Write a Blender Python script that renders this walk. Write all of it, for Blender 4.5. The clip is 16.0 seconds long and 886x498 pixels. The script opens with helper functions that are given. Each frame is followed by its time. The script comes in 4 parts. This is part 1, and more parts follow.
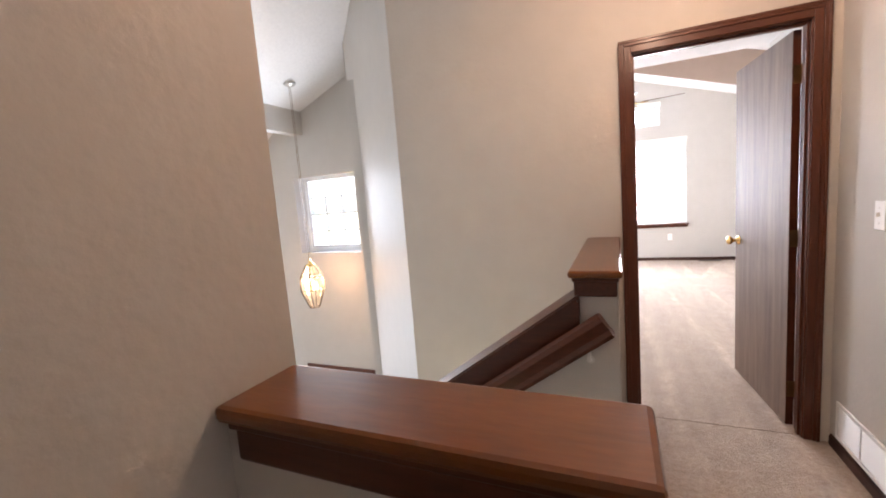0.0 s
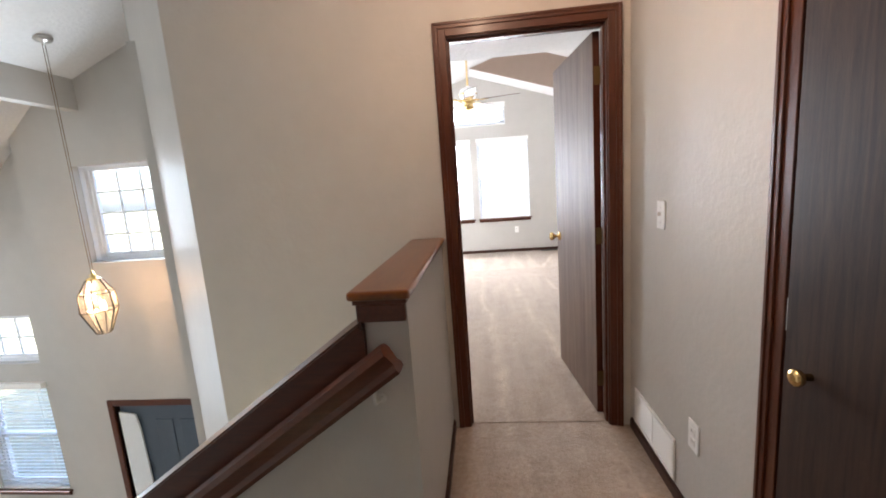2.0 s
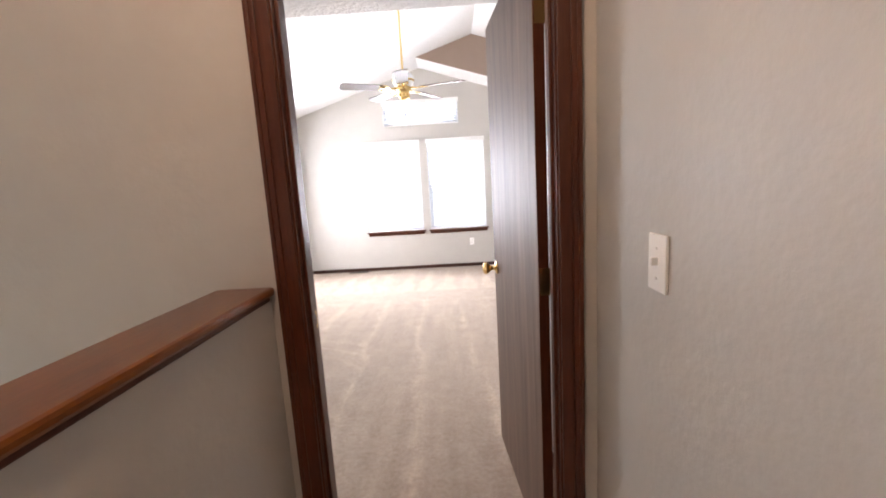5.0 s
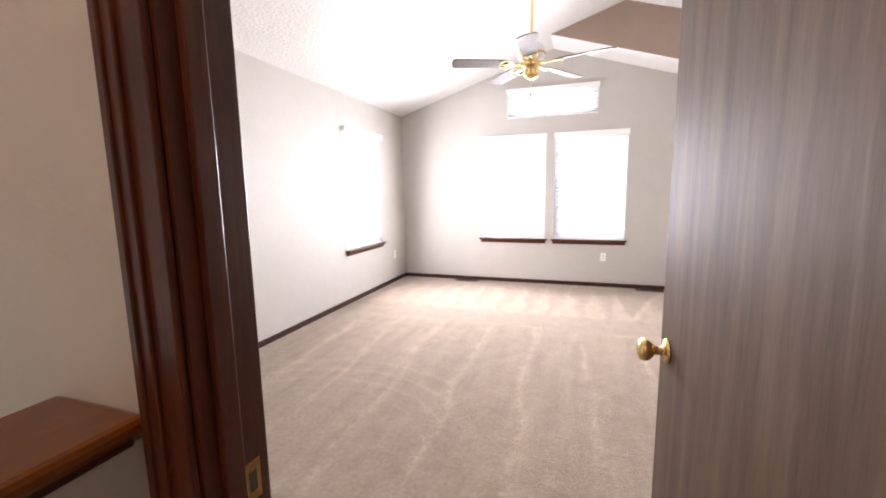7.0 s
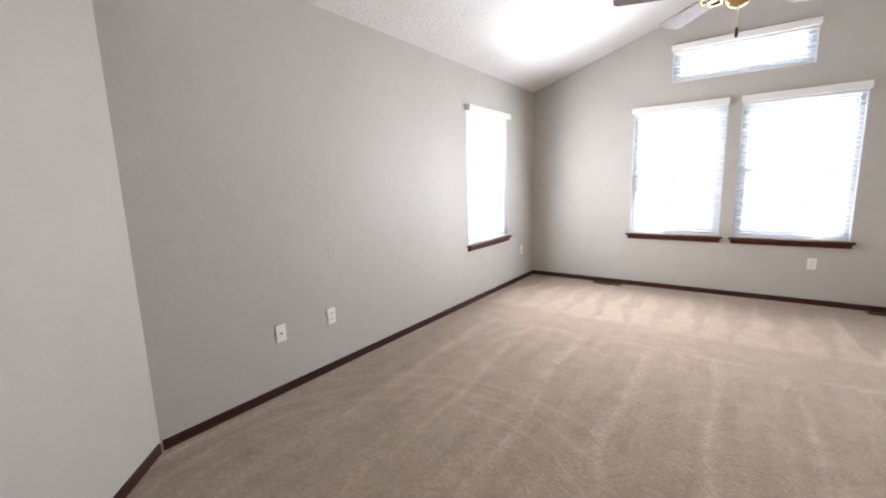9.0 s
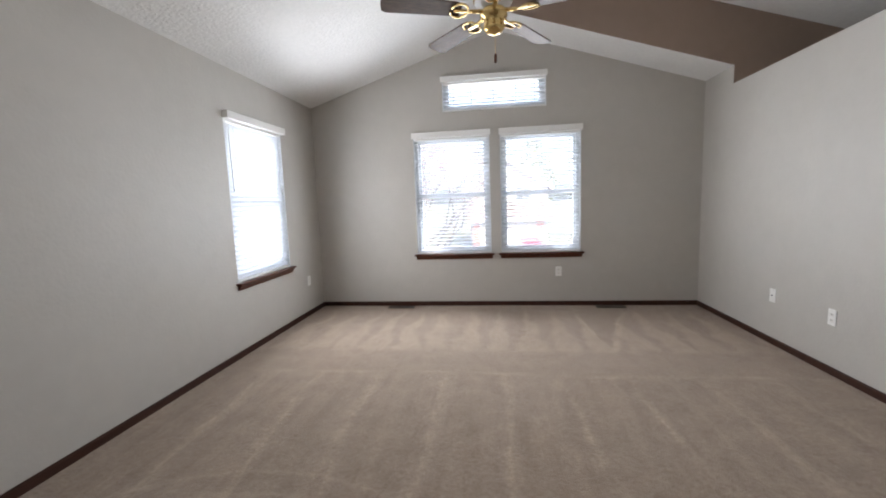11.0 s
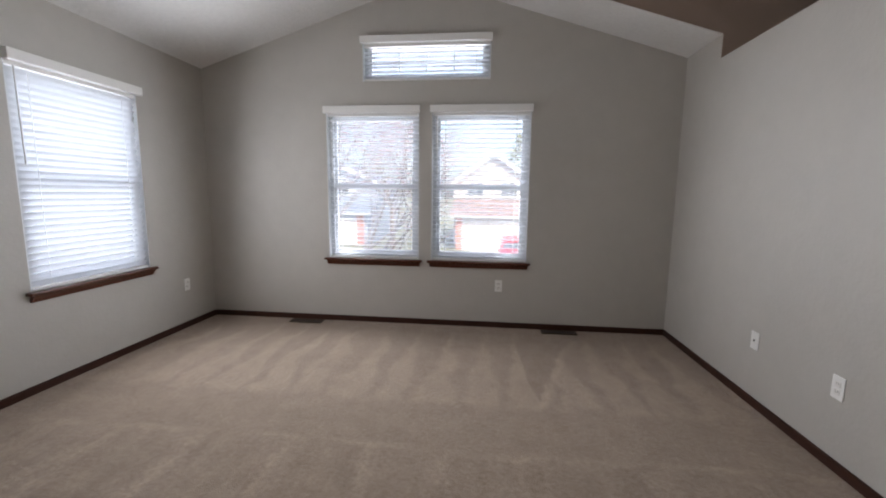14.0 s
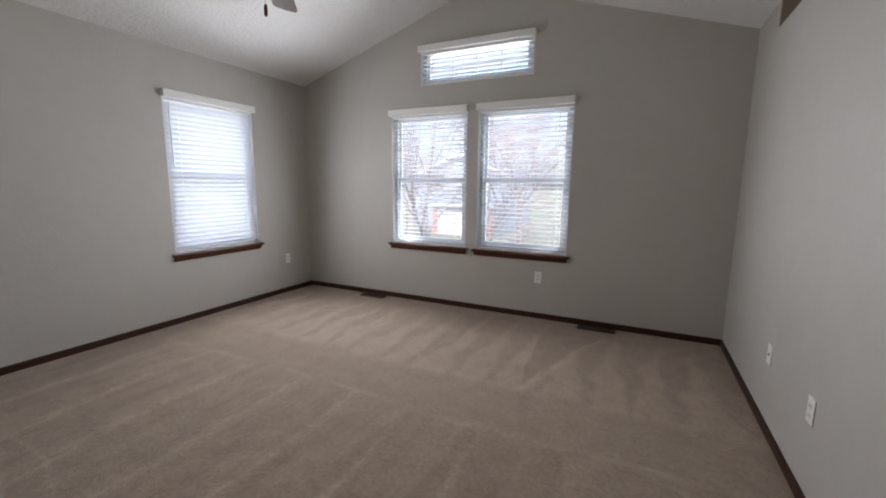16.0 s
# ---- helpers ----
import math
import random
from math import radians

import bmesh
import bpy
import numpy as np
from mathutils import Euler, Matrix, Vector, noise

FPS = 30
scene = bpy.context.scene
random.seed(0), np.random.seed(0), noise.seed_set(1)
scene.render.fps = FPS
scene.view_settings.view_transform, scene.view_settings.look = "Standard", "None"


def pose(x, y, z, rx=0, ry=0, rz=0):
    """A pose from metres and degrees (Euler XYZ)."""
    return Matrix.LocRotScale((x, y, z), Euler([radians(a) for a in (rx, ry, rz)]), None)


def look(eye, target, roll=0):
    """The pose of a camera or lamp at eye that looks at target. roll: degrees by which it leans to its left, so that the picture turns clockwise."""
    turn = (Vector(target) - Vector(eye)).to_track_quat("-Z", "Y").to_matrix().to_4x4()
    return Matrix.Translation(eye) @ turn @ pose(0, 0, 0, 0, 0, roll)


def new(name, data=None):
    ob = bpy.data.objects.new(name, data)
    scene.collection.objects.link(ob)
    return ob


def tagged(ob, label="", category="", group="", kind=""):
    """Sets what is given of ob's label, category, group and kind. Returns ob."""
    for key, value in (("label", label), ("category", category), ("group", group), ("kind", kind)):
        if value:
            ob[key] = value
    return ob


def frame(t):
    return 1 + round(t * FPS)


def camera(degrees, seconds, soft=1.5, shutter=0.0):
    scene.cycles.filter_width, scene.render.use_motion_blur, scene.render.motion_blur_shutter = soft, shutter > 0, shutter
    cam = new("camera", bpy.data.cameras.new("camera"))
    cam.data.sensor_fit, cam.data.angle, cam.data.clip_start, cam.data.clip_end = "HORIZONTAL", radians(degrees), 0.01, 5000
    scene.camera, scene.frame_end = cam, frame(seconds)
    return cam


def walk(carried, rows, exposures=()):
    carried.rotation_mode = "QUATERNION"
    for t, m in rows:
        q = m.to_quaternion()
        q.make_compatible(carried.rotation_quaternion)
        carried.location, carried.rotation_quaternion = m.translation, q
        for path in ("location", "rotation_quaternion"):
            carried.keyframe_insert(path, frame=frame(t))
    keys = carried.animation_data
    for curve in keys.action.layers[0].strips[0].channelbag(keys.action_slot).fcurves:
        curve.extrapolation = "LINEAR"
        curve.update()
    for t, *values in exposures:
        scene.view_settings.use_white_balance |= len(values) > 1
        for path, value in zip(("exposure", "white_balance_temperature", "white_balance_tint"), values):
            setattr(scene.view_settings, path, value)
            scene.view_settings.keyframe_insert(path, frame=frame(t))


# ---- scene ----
cam = camera(95.2, 16.0, 1.9)
PATH = [
    (0, (-0.002, 0.48, 1.336), (-0.796, 2.3, 1.104), -4.5),
    (0.5, (-0.046, 0.515, 1.334), (-0.626, 2.413, 1.084), -4.9),
    (0.8, (-0.076, 0.522, 1.326), (-0.531, 2.449, 1.048), -4.7),
    (1, (-0.062, 0.551, 1.324), (-0.459, 2.491, 1.043), -4.9),
    (1.5, (0.068, 0.697, 1.328), (-0.223, 2.657, 1.051), -4.4),
    (2, (0.216, 0.871, 1.334), (0.011, 2.836, 1.022), -4.2),
    (2.2, (0.235, 0.96, 1.335), (0.113, 2.931, 1.021), -3.9),
    (2.5, (0.279, 1.147, 1.34), (0.203, 3.121, 1.03), -3.7),
    (3, (0.358, 1.439, 1.35), (0.328, 3.416, 1.046), -3.9),
    (3.5, (0.479, 1.654, 1.349), (0.509, 3.628, 1.029), -3.3),
    (6, (0.543, 1.976, 1.308), (0.306, 3.941, 1.023), -1.9),
    (6.5, (0.497, 2.302, 1.318), (0.105, 4.242, 1.029), -0.7),
    (7, (0.517, 2.608, 1.335), (-0.119, 4.483, 1.055), -0.9),
    (7.5, (0.504, 2.773, 1.342), (-0.33, 4.565, 1.036), -1.2),
    (8, (0.428, 2.921, 1.315), (-0.665, 4.564, 0.989), -1.8),
    (8.2, (0.346, 2.986, 1.329), (-0.823, 4.574, 0.996), -1.9),
    (10.3, (0.108, 3.424, 1.28), (-0.884, 5.145, 1.042), -0.8),
    (10.5, (0.087, 3.492, 1.29), (-0.668, 5.331, 1.071), -1.2),
    (11, (0.109, 3.605, 1.289), (-0.154, 5.574, 1.056), -2.1),
    (11.5, (0.177, 3.768, 1.289), (0.1, 5.748, 1.018), -1.7),
    (12, (0.267, 3.95, 1.306), (0.199, 5.929, 1.023), -1.0),
    (12.5, (0.302, 4.133, 1.297), (0.267, 6.112, 1.01), -0.9),
    (13, (0.357, 4.368, 1.306), (0.33, 6.348, 1.027), -0.5),
    (13.5, (0.511, 4.543, 1.292), (0.414, 6.523, 1.03), 0.1),
    (14, (0.707, 4.619, 1.288), (0.495, 6.589, 1.021), 0.7),
    (14.5, (0.922, 4.561, 1.288), (0.561, 6.507, 1.001), 1.0),
    (15, (1.17, 4.58, 1.3), (0.621, 6.481, 1.007), 1.2),
    (15.5, (1.429, 4.614, 1.307), (0.738, 6.465, 1.0), 1.0),
    (16, (1.688, 4.572, 1.303), (0.828, 6.35, 0.993), 0.6),
]
walk(cam, [(t, look(eye, target, roll)) for t, eye, target, roll in PATH],
     [(0, 4.6, 6500, 17), (1.5, 4.3, 6300, 10), (3.5, 4.2, 6500, 15), (6.0, 4.05, 6700, 16), (7.0, 3.95, 6800, 18), (8.2, 3.6, 6700, 14),
      (10.3, 2.75, 6550, 11), (11.0, 2.5, 6550, 10), (12.5, 2.17, 6600, 12), (14.5, 1.97, 6600, 12), (16, 1.95, 6600, 12)])

# ---- world, sun, lamps ----
world = bpy.data.worlds.new("sky")
scene.world = world
world.use_nodes = True
wn = world.node_tree
sky = wn.nodes.new("ShaderNodeTexSky")
sky.sky_type = 'NISHITA'
sky.sun_disc = False
sky.sun_elevation = radians(42)
sky.sun_rotation = radians(160)
sky.air_density, sky.dust_density, sky.ozone_density = 1.0, 4.0, 1.0
wn.nodes["Background"].inputs["Strength"].default_value = 0.10
wn.links.new(sky.outputs[0], wn.nodes["Background"].inputs["Color"])

sun = new("sun", bpy.data.lights.new("sun", 'SUN'))
sun.data.energy, sun.data.angle, sun.data.color = 2.4, radians(0.5), (1.0, 0.95, 0.88)
sun.matrix_world = look((6, -16, 16), (0, 0, 0))


def area(name, eye, target, w, h, power, colour, spread=180):
    ob = new(name, bpy.data.lights.new(name, 'AREA'))
    ob.data.shape, ob.data.size, ob.data.size_y = 'RECTANGLE', w, h
    ob.data.energy, ob.data.color, ob.data.spread = power, colour, radians(spread)
    ob.matrix_world = look(eye, target)
    return ob


DAY = (0.915, 0.94, 1.0)
COOL = (0.80, 0.90, 1.0)
BED, SIDE, LIVING, ENTRY = 4.2, 5.8, 9.0, 2.4
BED_IN, SIDE_IN = 3.6, 4.7
# sky light standing just outside the window openings
area("skylight_front_left", (-0.405, 8.85, 1.40), (-0.405, 7.0, 1.30), 0.95, 1.45, BED, DAY)
area("skylight_front_right", (0.63, 8.85, 1.40), (0.63, 7.0, 1.30), 0.95, 1.45, BED, DAY)
area("skylight_transom", (0.11, 8.85, 2.56), (0.11, 7.0, 2.3), 1.25, 0.42, BED * 0.8, DAY)
area("skylight_side", (-2.47, 7.255, 1.40), (-0.6, 7.255, 1.30), 0.95, 1.45, SIDE, DAY)
# unseen fill lamps added on the room side, standing in for sky light
area("skylight_inner_left", (-0.405, 8.425, 1.35), (-0.68, 7.0, 1.20), 0.80, 1.35, BED_IN * 1.55, (0.87, 0.92, 1.0), 150)
area("skylight_inner_right", (0.63, 8.425, 1.35), (1.05, 7.0, 1.25), 0.80, 1.35, BED_IN * 0.75, DAY, 140)
area("skylight_inner_side", (-2.03, 7.255, 1.35), (-0.6, 7.255, 1.25), 0.85, 1.35, SIDE_IN, DAY, 165)
area("skylight_living", (-5.7, 4.53, -0.8), (-5.7, 3.0, -0.85), 2.1, 2.0, LIVING, COOL)
area("skylight_entry", (-3.28, 4.47, 1.30), (-3.2, 3.0, 1.1), 0.80, 0.90, ENTRY, COOL)


def bulb(name, at, power, colour, radius):
    ob = new(name, bpy.data.lights.new(name, 'POINT'))
    ob.data.energy, ob.data.color, ob.data.shadow_soft_size = power, colour, radius
    ob.location = at


WARM = (1.0, 0.67, 0.47)
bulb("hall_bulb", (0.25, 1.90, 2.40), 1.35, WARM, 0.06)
bulb("pendant_bulb", (-3.14, 3.97, 0.55), 0.9, (1.0, 0.60, 0.32), 0.04)


# ---- materials ----
def mat(name, colour, rough=0.5, metal=0.0, vary=0.0, scale=20.0, bump=0.0, bscale=80.0, second=None, big=1.5, spec=0.5):
    m = bpy.data.materials.new(name)
    m.use_nodes = True
    nt = m.node_tree
    b = nt.nodes["Principled BSDF"]
    b.inputs["Base Color"].default_value = (*colour, 1)
    b.inputs["Roughness"].default_value = rough
    b.inputs["Metallic"].default_value = metal
    b.inputs["Specular IOR Level"].default_value = spec
    geo = nt.nodes.new("ShaderNodeNewGeometry")
    if vary:
        n1 = nt.nodes.new("ShaderNodeTexNoise")
        n1.inputs["Scale"].default_value, n1.inputs["Detail"].default_value = scale, 5
        n2 = nt.nodes.new("ShaderNodeTexNoise")
        n2.inputs["Scale"].default_value, n2.inputs["Detail"].default_value = big, 3
        nt.links.new(geo.outputs["Position"], n1.inputs["Vector"])
        nt.links.new(geo.outputs["Position"], n2.inputs["Vector"])
        add = nt.nodes.new("ShaderNodeMath")
        nt.links.new(n1.outputs[0], add.inputs[0])
        nt.links.new(n2.outputs[0], add.inputs[1])
        ramp = nt.nodes.new("ShaderNodeMapRange")
        ramp.inputs[1].default_value, ramp.inputs[2].default_value = 0.7, 1.3
        nt.links.new(add.outputs[0], ramp.inputs[0])
        mix = nt.nodes.new("ShaderNodeMix")
        mix.data_type = 'RGBA'
        lo = [c * (1 - vary) for c in colour]
        hi = second if second else [min(1, c * (1 + vary)) for c in colour]
        mix.inputs[6].default_value, mix.inputs[7].default_value = (*lo, 1), (*hi, 1)
        nt.links.new(ramp.outputs[0], mix.inputs[0])
        nt.links.new(mix.outputs[2], b.inputs["Base Color"])
    if bump:
        n3 = nt.nodes.new("ShaderNodeTexNoise")
        n3.inputs["Scale"].default_value, n3.inputs["Detail"].default_value = bscale, 4
        nt.links.new(geo.outputs["Position"], n3.inputs["Vector"])
        bp = nt.nodes.new("ShaderNodeBump")
        bp.inputs["Strength"].default_value, bp.inputs["Distance"].default_value = bump, 0.01
        nt.links.new(n3.outputs[0], bp.inputs["Height"])
        nt.links.new(bp.outputs[0], b.inputs["Normal"])
    return m


def wood(name, dark, light, stretch, rough, coat=0.0, rings=6.0):
    """Stained wood: long grain along the axis that is stretched least."""
    m = bpy.data.materials.new(name)
    m.use_nodes = True
    nt = m.node_tree
    b = nt.nodes["Principled BSDF"]
    tc = nt.nodes.new("ShaderNodeTexCoord")
    mp = nt.nodes.new("ShaderNodeMapping")
    mp.inputs["Scale"].default_value = stretch
    nt.links.new(tc.outputs["Object"], mp.inputs[0])
    n1 = nt.nodes.new("ShaderNodeTexNoise")
    n1.inputs["Scale"].default_value, n1.inputs["Detail"].default_value, n1.inputs["Distortion"].default_value = rings, 6, 0.6
    n2 = nt.nodes.new("ShaderNodeTexNoise")
    n2.inputs["Scale"].default_value, n2.inputs["Detail"].default_value = rings * 9, 3
    nt.links.new(mp.outputs[0], n1.inputs["Vector"])
    nt.links.new(mp.outputs[0], n2.inputs["Vector"])
    mx = nt.nodes.new("ShaderNodeMath")
    mx.operation = 'MULTIPLY_ADD'
    mx.inputs[1].default_value = 0.45
    nt.links.new(n2.outputs[0], mx.inputs[0])
    nt.links.new(n1.outputs[0], mx.inputs[2])
    ramp = nt.nodes.new("ShaderNodeMapRange")
    ramp.inputs[1].default_value, ramp.inputs[2].default_value = 0.45, 0.95
    nt.links.new(mx.outputs[0], ramp.inputs[0])
    mix = nt.nodes.new("ShaderNodeMix")
    mix.data_type = 'RGBA'
    mix.inputs[6].default_value, mix.inputs[7].default_value = (*dark, 1), (*light, 1)
    nt.links.new(ramp.outputs[0], mix.inputs[0])
    nt.links.new(mix.outputs[2], b.inputs["Base Color"])
    b.inputs["Roughness"].default_value = rough
    b.inputs["Specular IOR Level"].default_value = 0.35
    b.inputs["Coat Weight"].default_value = coat
    b.inputs["Coat Roughness"].default_value = 0.18
    bp = nt.nodes.new("ShaderNodeBump")
    bp.inputs["Strength"].default_value, bp.inputs["Distance"].default_value = 0.15, 0.003
    nt.links.new(mx.outputs[0], bp.inputs["Height"])
    nt.links.new(bp.outputs[0], b.inputs["Normal"])
    return m


PAINT = mat("greige_wall_paint", (0.51, 0.485, 0.445), 0.55, vary=0.03, scale=9, bump=0.15, bscale=40)
# taupe with the gable infill's shade mixed into the colour
TAUPE = mat("shaded_taupe_paint", (0.32, 0.235, 0.185), 0.6, vary=0.04, scale=9, bump=0.16, bscale=48)
CEIL = mat("textured_white_ceiling", (0.80, 0.79, 0.77), 0.8, vary=0.04, scale=30, bump=0.8, bscale=38)
TRIMX = wood("stained_trim_along_x", (0.058, 0.0145, 0.0055), (0.094, 0.0245, 0.009), (1.2, 14, 14), 0.38, 0.1)
TRIMY = wood("stained_trim_along_y", (0.058, 0.0145, 0.0055), (0.094, 0.0245, 0.009), (14, 1.2, 14), 0.38, 0.1)
TRIMZ = wood("stained_trim_upright", (0.058, 0.0145, 0.0055), (0.094, 0.0245, 0.009), (14, 14, 1.2), 0.34, 0.15)
BASEX = wood("dark_base_trim_along_x", (0.028, 0.009, 0.005), (0.055, 0.018, 0.009), (1.2, 14, 14), 0.5)
BASEY = wood("dark_base_trim_along_y", (0.028, 0.009, 0.005), (0.055, 0.018, 0.009), (14, 1.2, 14), 0.5)
CAPX = wood("varnished_cap_along_x", (0.105, 0.026, 0.0028), (0.180, 0.052, 0.006), (1.0, 4, 4), 0.28, 0.5, 2.5)
CAPY = wood("varnished_cap_along_y", (0.105, 0.026, 0.0028), (0.180, 0.052, 0.006), (4, 1.0, 4), 0.28, 0.5, 2.5)
DOORW = wood("stained_oak_door", (0.085, 0.050, 0.034), (0.19, 0.122, 0.084), (7, 7, 0.45), 0.58, 0.0, 3.2)
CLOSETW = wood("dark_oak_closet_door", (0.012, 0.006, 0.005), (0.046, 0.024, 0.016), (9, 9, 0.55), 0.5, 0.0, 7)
FANW = wood("dark_fan_blade", (0.05, 0.028, 0.018), (0.12, 0.07, 0.045), (3, 12, 12), 0.55, 0.0)
VINYL = mat("white_vinyl", (0.80, 0.82, 0.84), 0.35)
PLASTIC = mat("white_plastic", (0.86, 0.85, 0.82), 0.35)
GRILLE = mat("white_enamel", (0.78, 0.76, 0.72), 0.4)
SOCKET = mat("socket_slots", (0.03, 0.03, 0.03), 0.5)
BRASS = mat("polished_brass", (0.80, 0.58, 0.25), 0.18, 1.0, vary=0.05, scale=40)
NICKEL = mat("brushed_nickel", (0.62, 0.60, 0.56), 0.3, 1.0)
IRON = mat("dark_lantern_metal", (0.035, 0.025, 0.016), 0.45)
BRONZE = mat("aged_hinge_brass", (0.20, 0.13, 0.06), 0.4, 1.0)
REGISTER = mat("brown_register_metal", (0.06, 0.042, 0.028), 0.45, 0.4)
BLUEDOOR = mat("slate_blue_door_paint", (0.06, 0.085, 0.115), 0.45, vary=0.05)
CLOTH = mat("white_sheer_cloth", (0.8, 0.82, 0.82), 0.9, vary=0.03, scale=60)
LAWN = mat("lawn", (0.11, 0.115, 0.06), 0.95, vary=0.35, scale=3, second=(0.18, 0.17, 0.10), big=0.2)
ASPHALT = mat("asphalt", (0.06, 0.06, 0.062), 0.9, vary=0.2, scale=30)
CONCRETE = mat("concrete_drive", (0.42, 0.40, 0.37), 0.9, vary=0.1, scale=8)
SIDING = mat("pale_siding", (0.36, 0.33, 0.31), 0.7, vary=0.05)
SIDING2 = mat("tan_siding", (0.30, 0.235, 0.19), 0.7, vary=0.06)
ROOF = mat("brown_shingles", (0.16, 0.10, 0.085), 0.9, vary=0.3, scale=6)
BLUEROOF = mat("slate_shingles", (0.13, 0.15, 0.19), 0.9, vary=0.25, scale=6)
SLATE = mat("slate_blue_siding", (0.24, 0.27, 0.32), 0.7, vary=0.05)
BRICK = mat("red_brick", (0.34, 0.13, 0.09), 0.85, vary=0.2, scale=9)
HOUSETRIM = mat("house_white_trim", (0.62, 0.62, 0.62), 0.5)
DARKPANE = mat("dark_window_pane", (0.05, 0.06, 0.08), 0.1)
BARK = mat("bark", (0.13, 0.10, 0.085), 0.9, vary=0.3, scale=25, bump=0.4, bscale=40)
LEAF = mat("yellow_green_foliage", (0.12, 0.12, 0.03), 0.8, vary=0.4, scale=5)
BUDS = mat("reddish_twigs", (0.20, 0.095, 0.08), 0.9, vary=0.3, scale=15)
REDPAINT = mat("red_car_paint", (0.42, 0.02, 0.05), 0.25)
RUBBER = mat("rubber", (0.02, 0.02, 0.02), 0.8)


def blind_material():
    m = mat("white_blind_slat", (0.80, 0.80, 0.80), 0.5)
    nt = m.node_tree
    tr = nt.nodes.new("ShaderNodeBsdfTranslucent")
    tr.inputs[0].default_value = (0.8, 0.82, 0.85, 1)
    mx = nt.nodes.new("ShaderNodeMixShader")
    mx.inputs[0].default_value = 0.55
    nt.links.new(nt.nodes["Principled BSDF"].outputs[0], mx.inputs[1])
    nt.links.new(tr.outputs[0], mx.inputs[2])
    nt.links.new(mx.outputs[0], nt.nodes["Material Output"].inputs[0])
    return m


def glass_material(name, tint, rough=0.0, clear=0.92, veil=0.0):
    m = bpy.data.materials.new(name)
    m.use_nodes = True
    nt = m.node_tree
    nt.nodes.remove(nt.nodes["Principled BSDF"])
    tr = nt.nodes.new("ShaderNodeBsdfTransparent")
    tr.inputs[0].default_value = (*tint, 1)
    gl = nt.nodes.new("ShaderNodeBsdfGlossy")
    gl.inputs["Roughness"].default_value = rough + 0.02
    mx = nt.nodes.new("ShaderNodeMixShader")
    mx.inputs[0].default_value = 1 - clear
    nt.links.new(tr.outputs[0], mx.inputs[1])
    nt.links.new(gl.outputs[0], mx.inputs[2])
    last = mx
    # pale translucent layer that paints bright-window haze over the view
    if veil:
        di = nt.nodes.new("ShaderNodeBsdfTranslucent")
        di.inputs[0].default_value = (0.86, 0.90, 1.0, 1)
        last = nt.nodes.new("ShaderNodeMixShader")
        last.inputs[0].default_value = veil
        nt.links.new(mx.outputs[0], last.inputs[1])
        nt.links.new(di.outputs[0], last.inputs[2])
    nt.links.new(last.outputs[0], nt.nodes["Material Output"].inputs[0])
    return m


def glow(name, colour, strength):
    m = mat(name, colour, 0.3)
    b = m.node_tree.nodes["Principled BSDF"]
    b.inputs["Emission Color"].default_value = (*colour, 1)
    b.inputs["Emission Strength"].default_value = strength
    return m


BLIND = blind_material()
# the panes carry a little painted haze to wash out the view
GLASS = glass_material("window_glass", (0.96, 0.98, 1.0), veil=0.06)
LAMPGLASS = glass_material("seeded_lamp_glass", (1.0, 0.93, 0.82), 0.25, 0.75)
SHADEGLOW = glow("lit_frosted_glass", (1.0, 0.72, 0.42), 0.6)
BULBGLOW = glow("lit_bulb", (1.0, 0.66, 0.34), 0.45)


